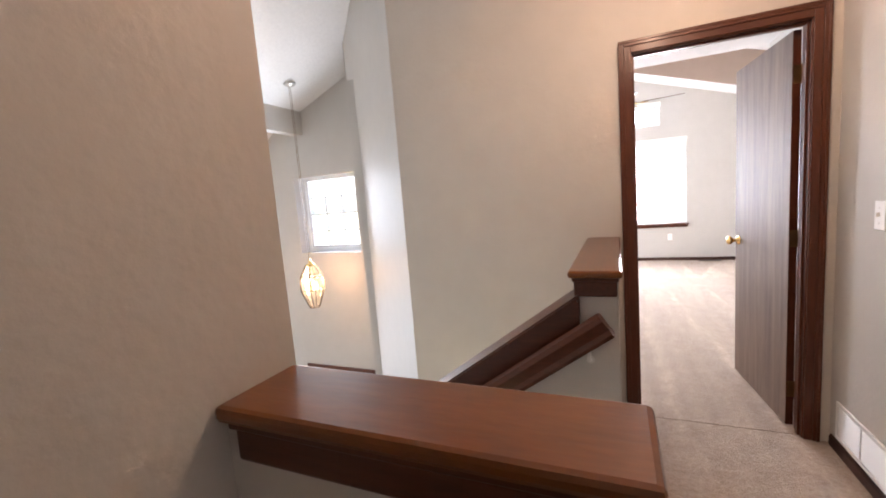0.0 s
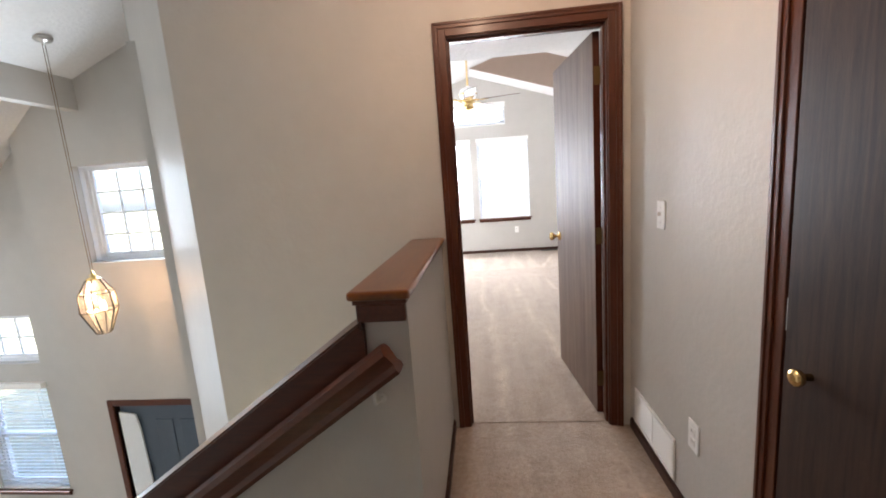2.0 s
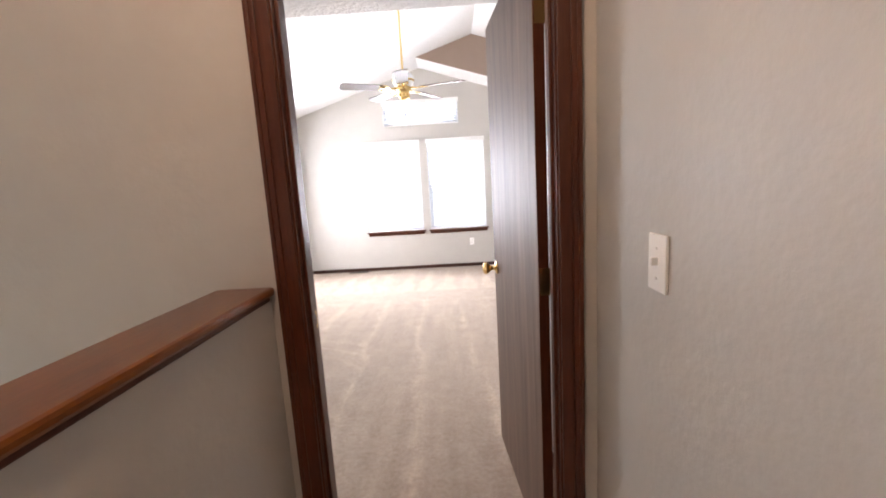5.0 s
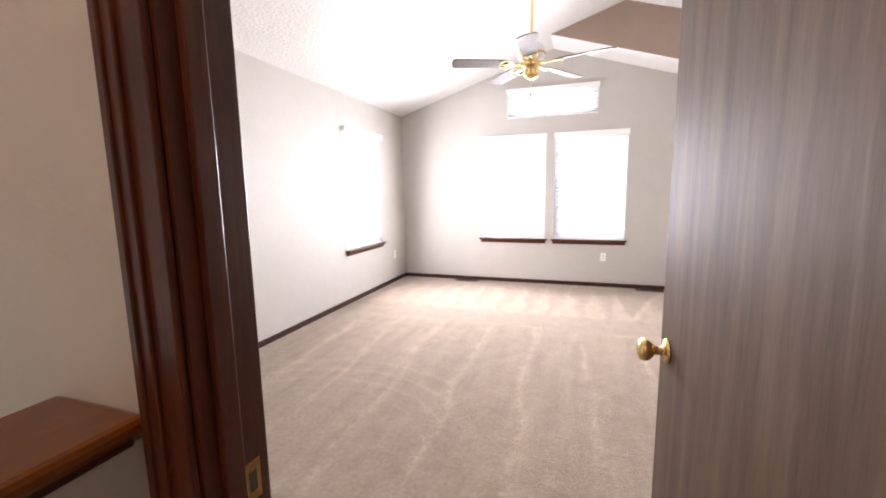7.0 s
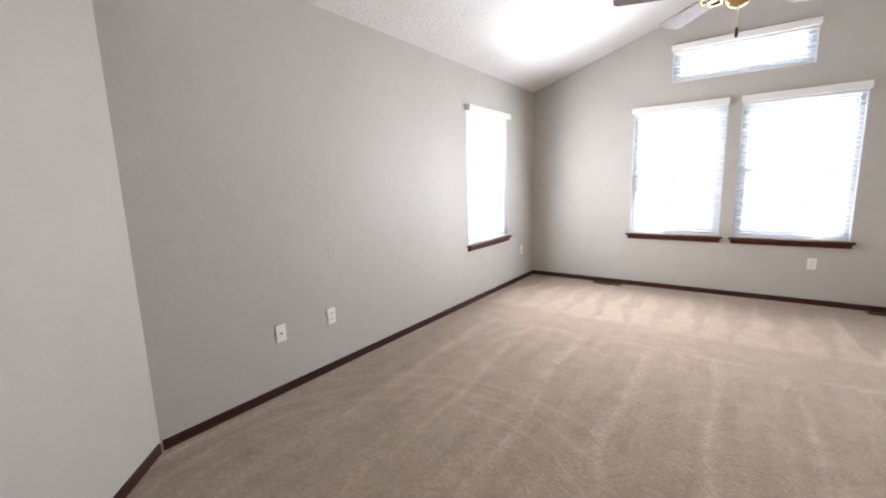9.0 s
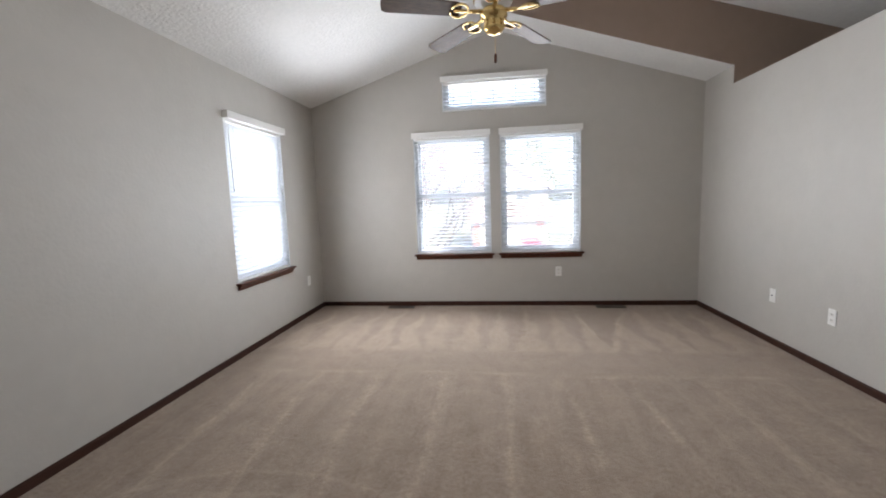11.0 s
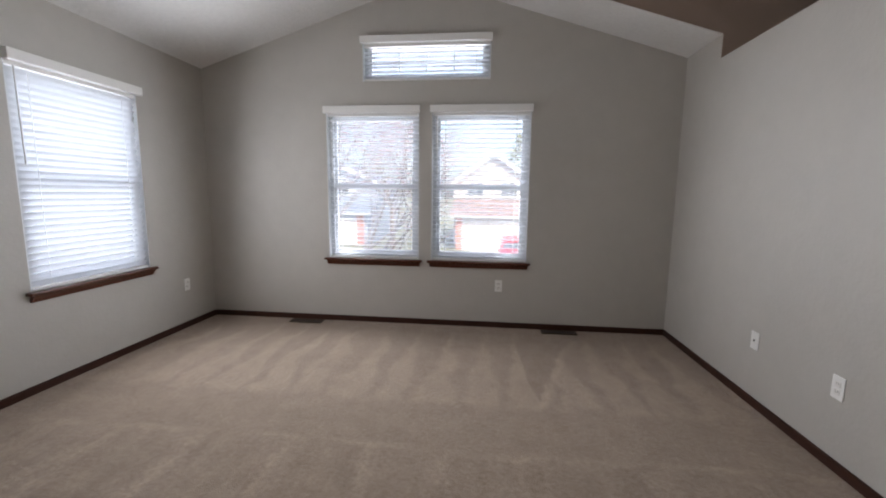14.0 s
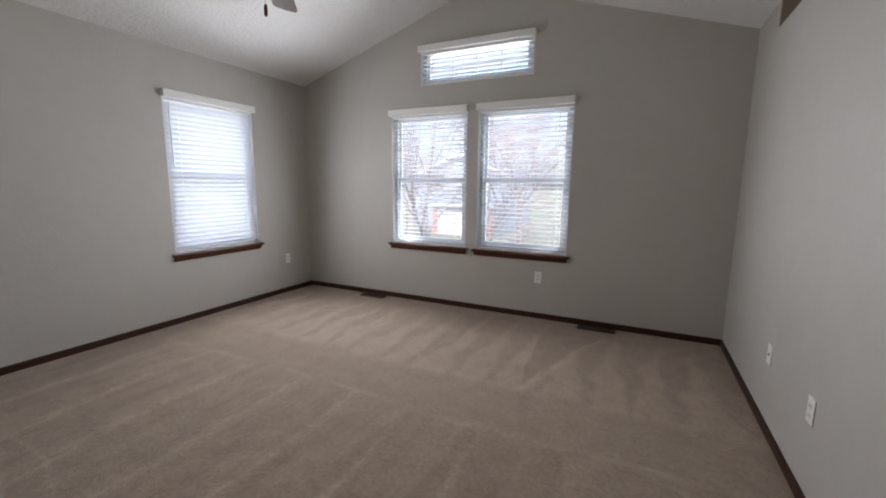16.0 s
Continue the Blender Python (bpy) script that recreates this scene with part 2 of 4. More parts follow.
def carpet_material():
    m = bpy.data.materials.new("beige_cut_pile_carpet")
    m.use_nodes = True
    nt = m.node_tree
    N, L = nt.nodes, nt.links
    b = N["Principled BSDF"]
    b.inputs["Roughness"].default_value = 0.95
    b.inputs["Specular IOR Level"].default_value = 0.1
    b.inputs["Sheen Weight"].default_value = 0.25
    geo = N.new("ShaderNodeNewGeometry")
    sep = N.new("ShaderNodeSeparateXYZ")
    L.new(geo.outputs["Position"], sep.inputs[0])

    def math_(op, a, c=None, d=None):
        n = N.new("ShaderNodeMath")
        n.operation = op
        for i, v in enumerate((a, c, d)):
            if v is None:
                continue
            if isinstance(v, (int, float)):
                n.inputs[i].default_value = v
            else:
                L.new(v, n.inputs[i])
        return n.outputs[0]

    def noise_(scale, detail, vec=None):
        n = N.new("ShaderNodeTexNoise")
        n.inputs["Scale"].default_value, n.inputs["Detail"].default_value = scale, detail
        L.new(vec if vec else geo.outputs["Position"], n.inputs["Vector"])
        return n.outputs[0]

    wob = noise_(0.9, 3)
    fine = noise_(190, 3)
    mid = noise_(42, 5)
    blot = noise_(7.5, 5)
    x, y = sep.outputs[0], sep.outputs[1]
    xw = math_('MULTIPLY_ADD', blot, 0.07, math_('MULTIPLY_ADD', wob, 0.30, x))
    edge = math_('MULTIPLY_ADD', blot, 0.10, math_('MULTIPLY_ADD', wob, 0.16, y))
    # wedges left by the vacuum along the window wall
    tri = math_('PINGPONG', math_('MULTIPLY_ADD', noise_(2.3, 2), 1.6, math_('MULTIPLY', xw, 7.0)), 1.0)
    reach = math_('DIVIDE', math_('SUBTRACT', y, 6.95), 1.45)
    wedge = math_('MINIMUM', math_('MULTIPLY', math_('SUBTRACT', tri, reach), 4.0), 1.0)
    wedge = math_('MAXIMUM', wedge, -0.35)
    band = math_('MINIMUM', math_('MAXIMUM', math_('MULTIPLY', math_('SUBTRACT', edge, 7.07), 14.0), 0.0), 1.0)
    wedge = math_('MULTIPLY', math_('MULTIPLY', wedge, band), math_('MULTIPLY_ADD', noise_(1.7, 3), 1.3, 0.1))
    # the long turning line of the vacuum, a step nearer
    line = math_('MAXIMUM', math_('SUBTRACT', 1.0, math_('MULTIPLY', math_('ABSOLUTE', math_('SUBTRACT', edge, 6.64)), 28.0)), 0.0)
    line = math_('MULTIPLY', line, math_('SUBTRACT', noise_(3.1, 3), 0.36))
    near = math_('MINIMUM', math_('MAXIMUM', math_('MULTIPLY', math_('SUBTRACT', 6.66, edge), 9.0), 0.0), 1.0)
    # long passes in the middle of the room
    tilt = math_('MULTIPLY_ADD', y, 0.06, xw)
    passes = math_('POWER', math_('PINGPONG', math_('MULTIPLY', tilt, 4.4), 1.0), 7.0)
    mp = N.new("ShaderNodeMapping")
    mp.inputs["Scale"].default_value = (11.0, 1.0, 1.0)
    mp.inputs["Rotation"].default_value = (0, 0, radians(-4))
    L.new(geo.outputs["Position"], mp.inputs[0])
    streak = noise_(1.0, 5, mp.outputs[0])
    passes = math_('MULTIPLY', math_('MULTIPLY', passes, streak), near)
    # curved strokes nearer the door
    dx, dy = math_('ADD', x, 0.95), math_('SUBTRACT', y, 4.05)
    rad = math_('SQRT', math_('ADD', math_('MULTIPLY', dx, dx), math_('MULTIPLY', dy, dy)))
    rad = math_('MULTIPLY_ADD', blot, 0.06, rad)
    arcs = math_('POWER', math_('PINGPONG', math_('MULTIPLY', rad, 13.0), 1.0), 5.0)
    arcs = math_('MULTIPLY', arcs, math_('MULTIPLY', math_('LESS_THAN', rad, 1.36), math_('GREATER_THAN', rad, 0.85)))
    arcs = math_('MULTIPLY', arcs, math_('LESS_THAN', x, -0.2))
    # one broad swerving stroke near the right register
    swerve = math_('SUBTRACT', xw, math_('MULTIPLY_ADD', math_('SUBTRACT', y, 6.99), 0.36, 1.23))
    inside = math_('MULTIPLY', math_('GREATER_THAN', y, 7.0), math_('LESS_THAN', y, 8.2))
    stroke = math_('MAXIMUM', math_('SUBTRACT', 1.0, math_('MULTIPLY', math_('ABSOLUTE', swerve), 22.0)), 0.0)
    gore = math_('MULTIPLY', math_('LESS_THAN', swerve, -0.03), math_('GREATER_THAN', math_('MULTIPLY_ADD', math_('SUBTRACT', y, 6.99), 0.42, swerve), 0.0))
    wedge = math_('MULTIPLY', wedge, math_('SUBTRACT', 1.0, math_('MULTIPLY', gore, inside)))
    stroke = math_('MULTIPLY', math_('SUBTRACT', stroke, math_('MULTIPLY', gore, 0.55)), inside)
    v = math_('MULTIPLY_ADD', wedge, 0.24, 0.30)
    v = math_('MULTIPLY_ADD', math_('MULTIPLY', math_('MULTIPLY', passes, mid), math_('MULTIPLY', blot, 2.0)), 1.0, v)
    v = math_('MULTIPLY_ADD', arcs, 0.22, v)
    v = math_('MULTIPLY_ADD', stroke, 0.26, v)
    v = math_('MULTIPLY_ADD', line, 1.0, v)
    v = math_('MULTIPLY_ADD', math_('SUBTRACT', blot, 0.5), 0.55, v)
    v = math_('MULTIPLY_ADD', math_('MULTIPLY', math_('SUBTRACT', streak, 0.5), near), 0.65, v)
    v = math_('MULTIPLY_ADD', math_('SUBTRACT', mid, 0.5), 0.9, v)
    v = math_('MULTIPLY_ADD', math_('SUBTRACT', fine, 0.5), 0.9, v)
    mix = N.new("ShaderNodeMix")
    mix.data_type = 'RGBA'
    mix.inputs[6].default_value, mix.inputs[7].default_value = (0.285, 0.214, 0.160, 1), (0.54, 0.427, 0.333, 1)
    L.new(v, mix.inputs[0])
    L.new(mix.outputs[2], b.inputs["Base Color"])
    bp = N.new("ShaderNodeBump")
    bp.inputs["Strength"].default_value, bp.inputs["Distance"].default_value = 0.7, 0.012
    L.new(math_('ADD', fine, math_('MULTIPLY_ADD', mid, 0.6, blot)), bp.inputs["Height"])
    L.new(bp.outputs[0], b.inputs["Normal"])
    return m


CARPET = carpet_material()


# ---- mesh helpers ----
def box(bm, x0, x1, y0, y1, z0, z1, bevel=0.0):
    made = bmesh.ops.create_cube(bm, size=1.0)["verts"]
    for v in made:
        v.co = Vector((x0 if v.co.x < 0 else x1, y0 if v.co.y < 0 else y1, z0 if v.co.z < 0 else z1))
    if bevel:
        edges = list({e for v in made for e in v.link_edges})
        bmesh.ops.bevel(bm, geom=edges, offset=bevel, segments=2, affect='EDGES', profile=0.5)


def lathe(bm, profile, seg=20, axis='Z', at=(0, 0, 0)):
    """Turns (radius, height) pairs about an axis."""
    rings = []
    for r, h in profile:
        ring = []
        for i in range(seg):
            a = 2 * math.pi * i / seg
            p = Vector((r * math.cos(a), r * math.sin(a), h))
            if axis == 'X':
                p = Vector((p.z, p.x, p.y))
            elif axis == 'Y':
                p = Vector((p.x, p.z, p.y))
            ring.append(bm.verts.new(p + Vector(at)))
        rings.append(ring)
    for a, c in zip(rings, rings[1:]):
        for i in range(seg):
            bm.faces.new((a[i], a[(i + 1) % seg], c[(i + 1) % seg], c[i]))
    bm.faces.new(rings[0])
    bm.faces.new(rings[-1])
    bmesh.ops.recalc_face_normals(bm, faces=bm.faces)


def tube(bm, p, q, r0, r1, seg=6):
    p, q = Vector(p), Vector(q)
    turn = (q - p).to_track_quat('Z', 'Y')
    a = [bm.verts.new(p + turn @ Vector((r0 * math.cos(2 * math.pi * i / seg), r0 * math.sin(2 * math.pi * i / seg), 0))) for i in range(seg)]
    c = [bm.verts.new(q + turn @ Vector((r1 * math.cos(2 * math.pi * i / seg), r1 * math.sin(2 * math.pi * i / seg), 0))) for i in range(seg)]
    for i in range(seg):
        bm.faces.new((a[i], a[(i + 1) % seg], c[(i + 1) % seg], c[i]))
    bm.faces.new(a[::-1])
    bm.faces.new(c)


def prism(bm, outline, along, d0, d1):
    """Sweeps a flat outline of (u, v) from d0 to d1: along 'x' uses (y, z), along 'y' uses (x, z), along 'z' uses (x, y)."""
    def put(u, v, d):
        return {'x': (d, u, v), 'y': (u, d, v), 'z': (u, v, d)}[along]
    a = [bm.verts.new(put(u, v, d0)) for u, v in outline]
    c = [bm.verts.new(put(u, v, d1)) for u, v in outline]
    n = len(outline)
    for i in range(n):
        bm.faces.new((a[i], a[(i + 1) % n], c[(i + 1) % n], c[i]))
    bm.faces.new(a[::-1])
    bm.faces.new(c)
    bmesh.ops.recalc_face_normals(bm, faces=bm.faces)


def mesh_of(bm, name, material, smooth=False):
    me = bpy.data.meshes.new(name)
    bm.to_mesh(me)
    bm.free()
    me.materials.append(material)
    if smooth:
        for p in me.polygons:
            p.use_smooth = True
    return me


def part(name, bm, material, parent=None, label="", smooth=False):
    ob = new(name, mesh_of(bm, name, material, smooth))
    ob.parent = parent
    if label:
        tagged(ob, label=label)
    return ob


def block(name, material, parent, dims, label="", bevel=0.0):
    bm = bmesh.new()
    box(bm, *dims, bevel)
    return part(name, bm, material, parent, label)


def thing(name, label, category, group="", kind="", at=(0, 0, 0), rz=0):
    ob = new(name)
    ob.matrix_basis = pose(*at, 0, 0, rz)
    return tagged(ob, label, category, group, kind)


def structure(name, bm, material, label, category):
    return tagged(part(name, bm, material), label, category, kind="structure")


def wall(name, along, d0, d1, a0, a1, z0, top, holes=(), bends=(), label="greige painted textured wall"):
    """A wall of thickness d0..d1 that runs from a0 to a1, with openings (a0, a1, z0, z1) through it; top is a height or a function."""
    height = top if callable(top) else (lambda a: top)
    cuts = sorted({a0, a1, *bends, *[h[0] for h in holes], *[h[1] for h in holes]})
    bm = bmesh.new()
    for s, e in zip(cuts, cuts[1:]):
        inside = sorted((h[2], h[3]) for h in holes if h[0] <= s + 1e-6 and h[1] >= e - 1e-6)
        low = z0
        for b0, b1 in inside:
            if b0 > low:
                prism(bm, [(s, low), (e, low), (e, b0), (s, b0)], 'y' if along == 'x' else 'x', d0, d1)
            low = b1
        prism(bm, [(s, low), (e, low), (e, height(e)), (s, height(s))], 'y' if along == 'x' else 'x', d0, d1)
    return structure(name, bm, PAINT, label, "wall")


# ---- plan ----
LEFT, RIGHT, FRONT = -2.12, 2.39, 8.50          # bedroom walls
DOORWALL0, DOORWALL1 = 2.94, 3.04               # wall with the bedroom door
HALLR = 0.94                                    # hall wall
EAVE, PITCH = 2.48, 0.321
RIDGE = 0.12
LOW = -2.75                                     # lower floor


def roof_low(x):
    return EAVE + PITCH * (x - LEFT) if x <= RIDGE else 3.20 - 0.317 * (x - RIDGE)


# floors
bm = bmesh.new()
prism(bm, [(-1.33, DOORWALL0 + 0.03), (RIGHT + 0.1, DOORWALL0 + 0.03), (RIGHT + 0.1, FRONT + 0.1), (LEFT - 0.1, FRONT + 0.1), (LEFT - 0.1, 3.93)], 'z', -0.2, 0.0)
structure("floor_bedroom", bm, CARPET, "beige cut-pile carpet with vacuum marks", "floor")
bm = bmesh.new()
box(bm, -0.06, HALLR + 0.1, -0.9, DOORWALL0 + 0.03, -0.2, -0.002)
box(bm, -0.62, -0.06, -0.9, 0.95, -0.2, -0.002)
structure("floor_hall", bm, CARPET, "beige cut-pile carpet in the upstairs hall", "floor")
bm = bmesh.new()
box(bm, -9.0, 0.0, 0.8, 4.7, LOW - 0.2, LOW)
structure("floor_entry", bm, CARPET, "pale carpet of the lower living room", "floor")

# bedroom walls
WIN_L, WIN_R, WIN_T = (-0.86, 0.05, 0.65, 2.06), (0.17, 1.09, 0.65, 2.06), (-0.49, 0.705, 2.335, 2.68)
wall("wall_north", 'x', FRONT, FRONT + 0.18, LEFT - 0.2, RIGHT + 1.6, -2.9, lambda x: 2.6 + 0.32 * (x + 2.4) if x < 0.94 else 3.75 - 0.3 * (x - 0.94),
     (WIN_L, WIN_R, WIN_T), (RIDGE, 0.94))
WIN_S = (6.80, 7.71, 0.65, 2.06)
wall("wall_west", 'y', LEFT - 0.18, LEFT, 3.80, FRONT, -2.9, EAVE + 0.05, (WIN_S,))
wall("wall_east", 'y', RIGHT, RIGHT + 0.12, DOORWALL1, FRONT, -0.2, 2.31)
wall("wall_east_end", 'y', RIGHT, RIGHT + 0.12, 7.97, FRONT, 2.31, 2.52)
DOOR = (0.070, 0.850, -0.2, 2.045)
wall("wall_south", 'x', DOORWALL0, DOORWALL1, -1.35, RIGHT + 0.12, -2.75, 4.0, (DOOR,))
wall("wall_vestibule", 'y', 0.95, 1.07, DOORWALL1, 3.945, 0.0, 2.20)
# unseen box added behind the closet door to stop sun leaking in
wall("wall_closet_sunblock", 'y', 1.62, 1.70, 0.9, 2.2, -0.2, 2.60)
wall("wall_closet_sunblock_end", 'x', 0.98, 1.06, HALLR + 0.12, 1.62, -0.2, 2.60)
wall("wall_closet_sunblock_far", 'x', 2.05, 2.13, HALLR + 0.12, 1.62, -0.2, 2.60)
bm = bmesh.new()
box(bm, HALLR + 0.1, 1.62, 0.98, 2.13, 2.60, 2.72)
structure("ceiling_closet_sunblock", bm, CEIL, "unseen flat lid keeping sun out of the closet", "ceiling")
bm = bmesh.new()
prism(bm, [(-1.35, 2.94), (-1.35, 3.045), (-2.125, 3.825), (-2.30, 4.00), (-2.46, 4.03)], 'z', LOW, 4.0)
structure("wall_angled", bm, PAINT, "greige angled wall beside the stair void", "wall")
wall("wall_return", 'y', -2.46, -2.30, 4.02, 4.62, LOW, 4.0)
# plant shelf beside the bedroom
wall("wall_shelf_back", 'y', 3.75, 3.87, DOORWALL1, FRONT, 2.2, 3.2)
bm = bmesh.new()
box(bm, RIGHT + 0.12, 3.75, DOORWALL1, 7.97, 2.20, 2.305)
structure("trim_plant_shelf", bm, PAINT, "deep painted ledge above the side wall", "ledge")
# turned away from the windows, this wall has its shade in the brown
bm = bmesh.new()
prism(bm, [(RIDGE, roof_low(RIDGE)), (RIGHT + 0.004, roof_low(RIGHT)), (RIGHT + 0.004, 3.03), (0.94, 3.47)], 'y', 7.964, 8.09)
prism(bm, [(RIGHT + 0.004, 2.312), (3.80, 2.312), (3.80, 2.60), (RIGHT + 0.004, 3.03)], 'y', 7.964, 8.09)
structure("wall_gable_infill", bm, TAUPE, "brownish wall above the window bay, shade in its colour", "wall")

# ceilings
bm = bmesh.new()
prism(bm, [(LEFT - 0.05, EAVE - 0.016), (0.94, EAVE + PITCH * (0.94 - LEFT)), (0.94, 3.60), (LEFT - 0.05, 2.62)], 'y', 3.90, 7.97)
prism(bm, [(LEFT - 0.05, EAVE - 0.016), (RIDGE, 3.20), (RIDGE, 3.34), (LEFT - 0.05, 2.62)], 'y', 7.97, FRONT)
prism(bm, [(RIDGE, 3.20), (RIGHT, roof_low(RIGHT)), (RIGHT, roof_low(RIGHT) + 0.13), (RIDGE, 3.33)], 'y', 8.09, FRONT)
prism(bm, [(RIDGE + 0.004, 3.196), (RIGHT, roof_low(RIGHT) - 0.003), (RIGHT, roof_low(RIGHT) + 0.01), (RIDGE + 0.004, 3.21)], 'y', 7.967, 8.09)
prism(bm, [(0.94, 3.462), (3.85, 2.56), (3.85, 2.72), (0.94, 3.62)], 'y', DOORWALL1, 7.97)
structure("ceiling_bedroom", bm, CEIL, "white knockdown-textured vaulted ceiling", "ceiling")
bm = bmesh.new()
prism(bm, [(-1.33, DOORWALL1), (RIGHT + 1.36, DOORWALL1), (RIGHT + 1.36, 3.95), (LEFT, 3.95), (LEFT, 3.80)], 'z', 2.20, 3.6)
structure("ceiling_entry_soffit", bm, CEIL, "low flat ceiling just inside the bedroom door", "ceiling")
bm = bmesh.new()
box(bm, -0.63, HALLR + 0.12, -0.9, DOORWALL0, 2.60, 2.72)
box(bm, -0.63, -0.55, 0.9, DOORWALL0, 2.72, 4.1)
structure("ceiling_hall", bm, CEIL, "flat white hall ceiling", "ceiling")
bm = bmesh.new()
prism(bm, [(-3.55, 2.529), (-0.5, 3.779), (-0.5, 3.92), (-3.55, 2.67)], 'y', 0.8, 4.7)
prism(bm, [(-9.2, -2.23), (-3.5, 2.78), (-3.5, 2.95), (-9.2, -2.05)], 'y', 0.8, 4.7)
structure("ceiling_entry_vault", bm, CEIL, "white vaulted ceiling over the entry", "ceiling")
bm = bmesh.new()
box(bm, -3.62, -3.50, 0.9, 4.50, 2.27, 2.70)
structure("trim_beam", bm, PAINT, "painted dropped beam across the vault", "beam")

# hall and stairwell walls
wall("wall_hall_east", 'y', HALLR, HALLR + 0.12, -0.9, DOORWALL0, -0.2, 2.60, ((1.13, 1.897, -0.2, 2.045),))
wall("wall_hall_south", 'x', -1.02, -0.9, -0.63, HALLR + 0.12, -0.2, 2.60)
wall("wall_hall_west", 'y', -0.67, -0.553, -0.9, 1.025, -0.2, 2.60)
wall("wall_stair_south", 'x', 0.91, 1.03, -9.0, -0.63, LOW, 4.0)
wall("wall_living_west", 'y', -9.0, -8.88, 0.9, 4.7, LOW, 4.0)
FWIN = (-3.73, -2.82, 0.82, 1.77)
FDOOR = (-3.79, -2.84, LOW, -0.72)
wall("wall_entry", 'x', 4.50, 4.74, -4.30, -2.40, LOW, 4.0, (FWIN, FDOOR))
LWIN = [(-5.53, -4.67, -0.26, 0.28), (-5.56, -4.67, -1.80, -0.52), (-6.75, -5.87, -0.26, 0.28), (-6.78, -5.87, -1.80, -0.52)]
wall("wall_living_north", 'x', 4.60, 4.75, -9.0, -4.30, LOW, 4.0, [LWIN[0], LWIN[2], (-5.56, -4.67, -1.80, -0.52), (-6.78, -5.87, -1.80, -0.52)])

# low walls of the stairwell
bm = bmesh.new()
box(bm, -0.553, 0.0, 0.875, 1.006, -0.2, 1.03)
structure("wall_ledge", bm, PAINT, "greige half wall at the head of the stairs", "half wall")
bm = bmesh.new()
box(bm, -0.13, -0.006, 1.93, DOORWALL0, -0.2, 1.03)
structure("wall_half", bm, PAINT, "greige half wall along the hall", "half wall")
bm = bmesh.new()
prism(bm, [(-0.13, LOW), (-0.13, 0.90), (-4.2, 0.90 - 0.716 * 4.07), (-4.2, LOW)], 'y', 1.93, 2.045)
structure("wall_stair_slope", bm, PAINT, "greige sloping knee wall of the stair", "half wall")

# stairs
stairs = thing("staircase", "carpeted beige stairs going down to the entry", "stairs")
for i in range(15):
    x1 = -0.06 - 0.25 * i
    block("step", CARPET, stairs, (x1 - 0.28, x1, 1.008, 1.925, -0.183 * (i + 1) - 0.18, -0.183 * (i + 1)), bevel=0.012)


def board_cap(name, x0, x1, y0, y1, top, along, material, label):
    """A bullnosed cap board over a cove moulding."""
    cap = thing(name, label, "wall cap")
    bm = bmesh.new()
    box(bm, x0, x1, y0, y1, top - 0.026, top, 0.009)
    part("cap_board", bm, material, cap)
    o = 0.012
    trim = TRIMX if along == 'x' else TRIMY
    bm = bmesh.new()
    box(bm, x0 + o, x1 - o, y0 + o, y1 - o, top - 0.040, top - 0.026, 0.003)
    box(bm, x0 + o + 0.006, x1 - o - 0.006, y0 + o + 0.006, y1 - o - 0.006, top - 0.092, top - 0.040, 0.005)
    part("moulding", bm, trim, cap, "dark stained cove moulding")
    return cap


board_cap("ledge_cap", -0.552, 0.034, 0.853, 1.018, 1.066, 'x', CAPX, "varnished reddish-brown wooden cap on the ledge")
board_cap("half_wall_cap", -0.165, 0.010, 1.895, DOORWALL0 - 0.001, 1.066, 'y', CAPY, "varnished reddish-brown wooden cap on the half wall")

# sloping cap and handrail
slope_cap = thing("stair_wall_cap", "dark stained wooden cap along the sloping stair wall", "wall cap")
bm = bmesh.new()
prism(bm, [(-0.131, 0.985), (-0.131, 0.96), (-4.2, 0.96 - 0.716 * 4.07), (-4.2, 0.985 - 0.716 * 4.07)], 'y', 1.895, 2.085)
bmesh.ops.bevel(bm, geom=list(bm.edges), offset=0.006, segments=2, affect='EDGES')
part("cap_board", bm, TRIMX, slope_cap)
bm = bmesh.new()
prism(bm, [(-0.131, 0.959), (-0.131, 0.875), (-4.2, 0.875 - 0.716 * 4.07), (-4.2, 0.959 - 0.716 * 4.07)], 'y', 1.914, 2.062)
part("moulding", bm, TRIMX, slope_cap)

rail = thing("handrail", "dark stained wooden handrail on metal brackets", "handrail")
bm = bmesh.new()
outline = [(-0.026, -0.045), (0.026, -0.045), (0.030, -0.032), (0.020, -0.018), (0.024, 0.0), (0.030, 0.018), (0.022, 0.034), (0.0, 0.042), (-0.022, 0.034), (-0.030, 0.018), (-0.024, 0.0), (-0.020, -0.018), (-0.030, -0.032)]
prism(bm, outline, 'x', -3.9, 0.0)
bmesh.ops.transform(bm, matrix=pose(-0.045, 1.858, 0.900, 0, -35.6, 0), verts=bm.verts)
part("rail", bm, TRIMX, rail)
for sx in (-0.10, -1.3, -2.5):
    zz = 0.900 + 0.716 * (sx + 0.045)
    bm = bmesh.new()
    tube(bm, (sx, 1.858, zz - 0.05), (sx, 1.862, zz - 0.095), 0.006, 0.006)
    tube(bm, (sx, 1.860, zz - 0.095), (sx, 1.93, zz - 0.115), 0.006, 0.006)
    lathe(bm, [(0.014, -0.002), (0.014, 0.0), (0.010, 0.005)], 16, 'Y', (sx, 1.924, zz - 0.115))
    part("bracket", bm, NICKEL, rail, "silver rail bracket")


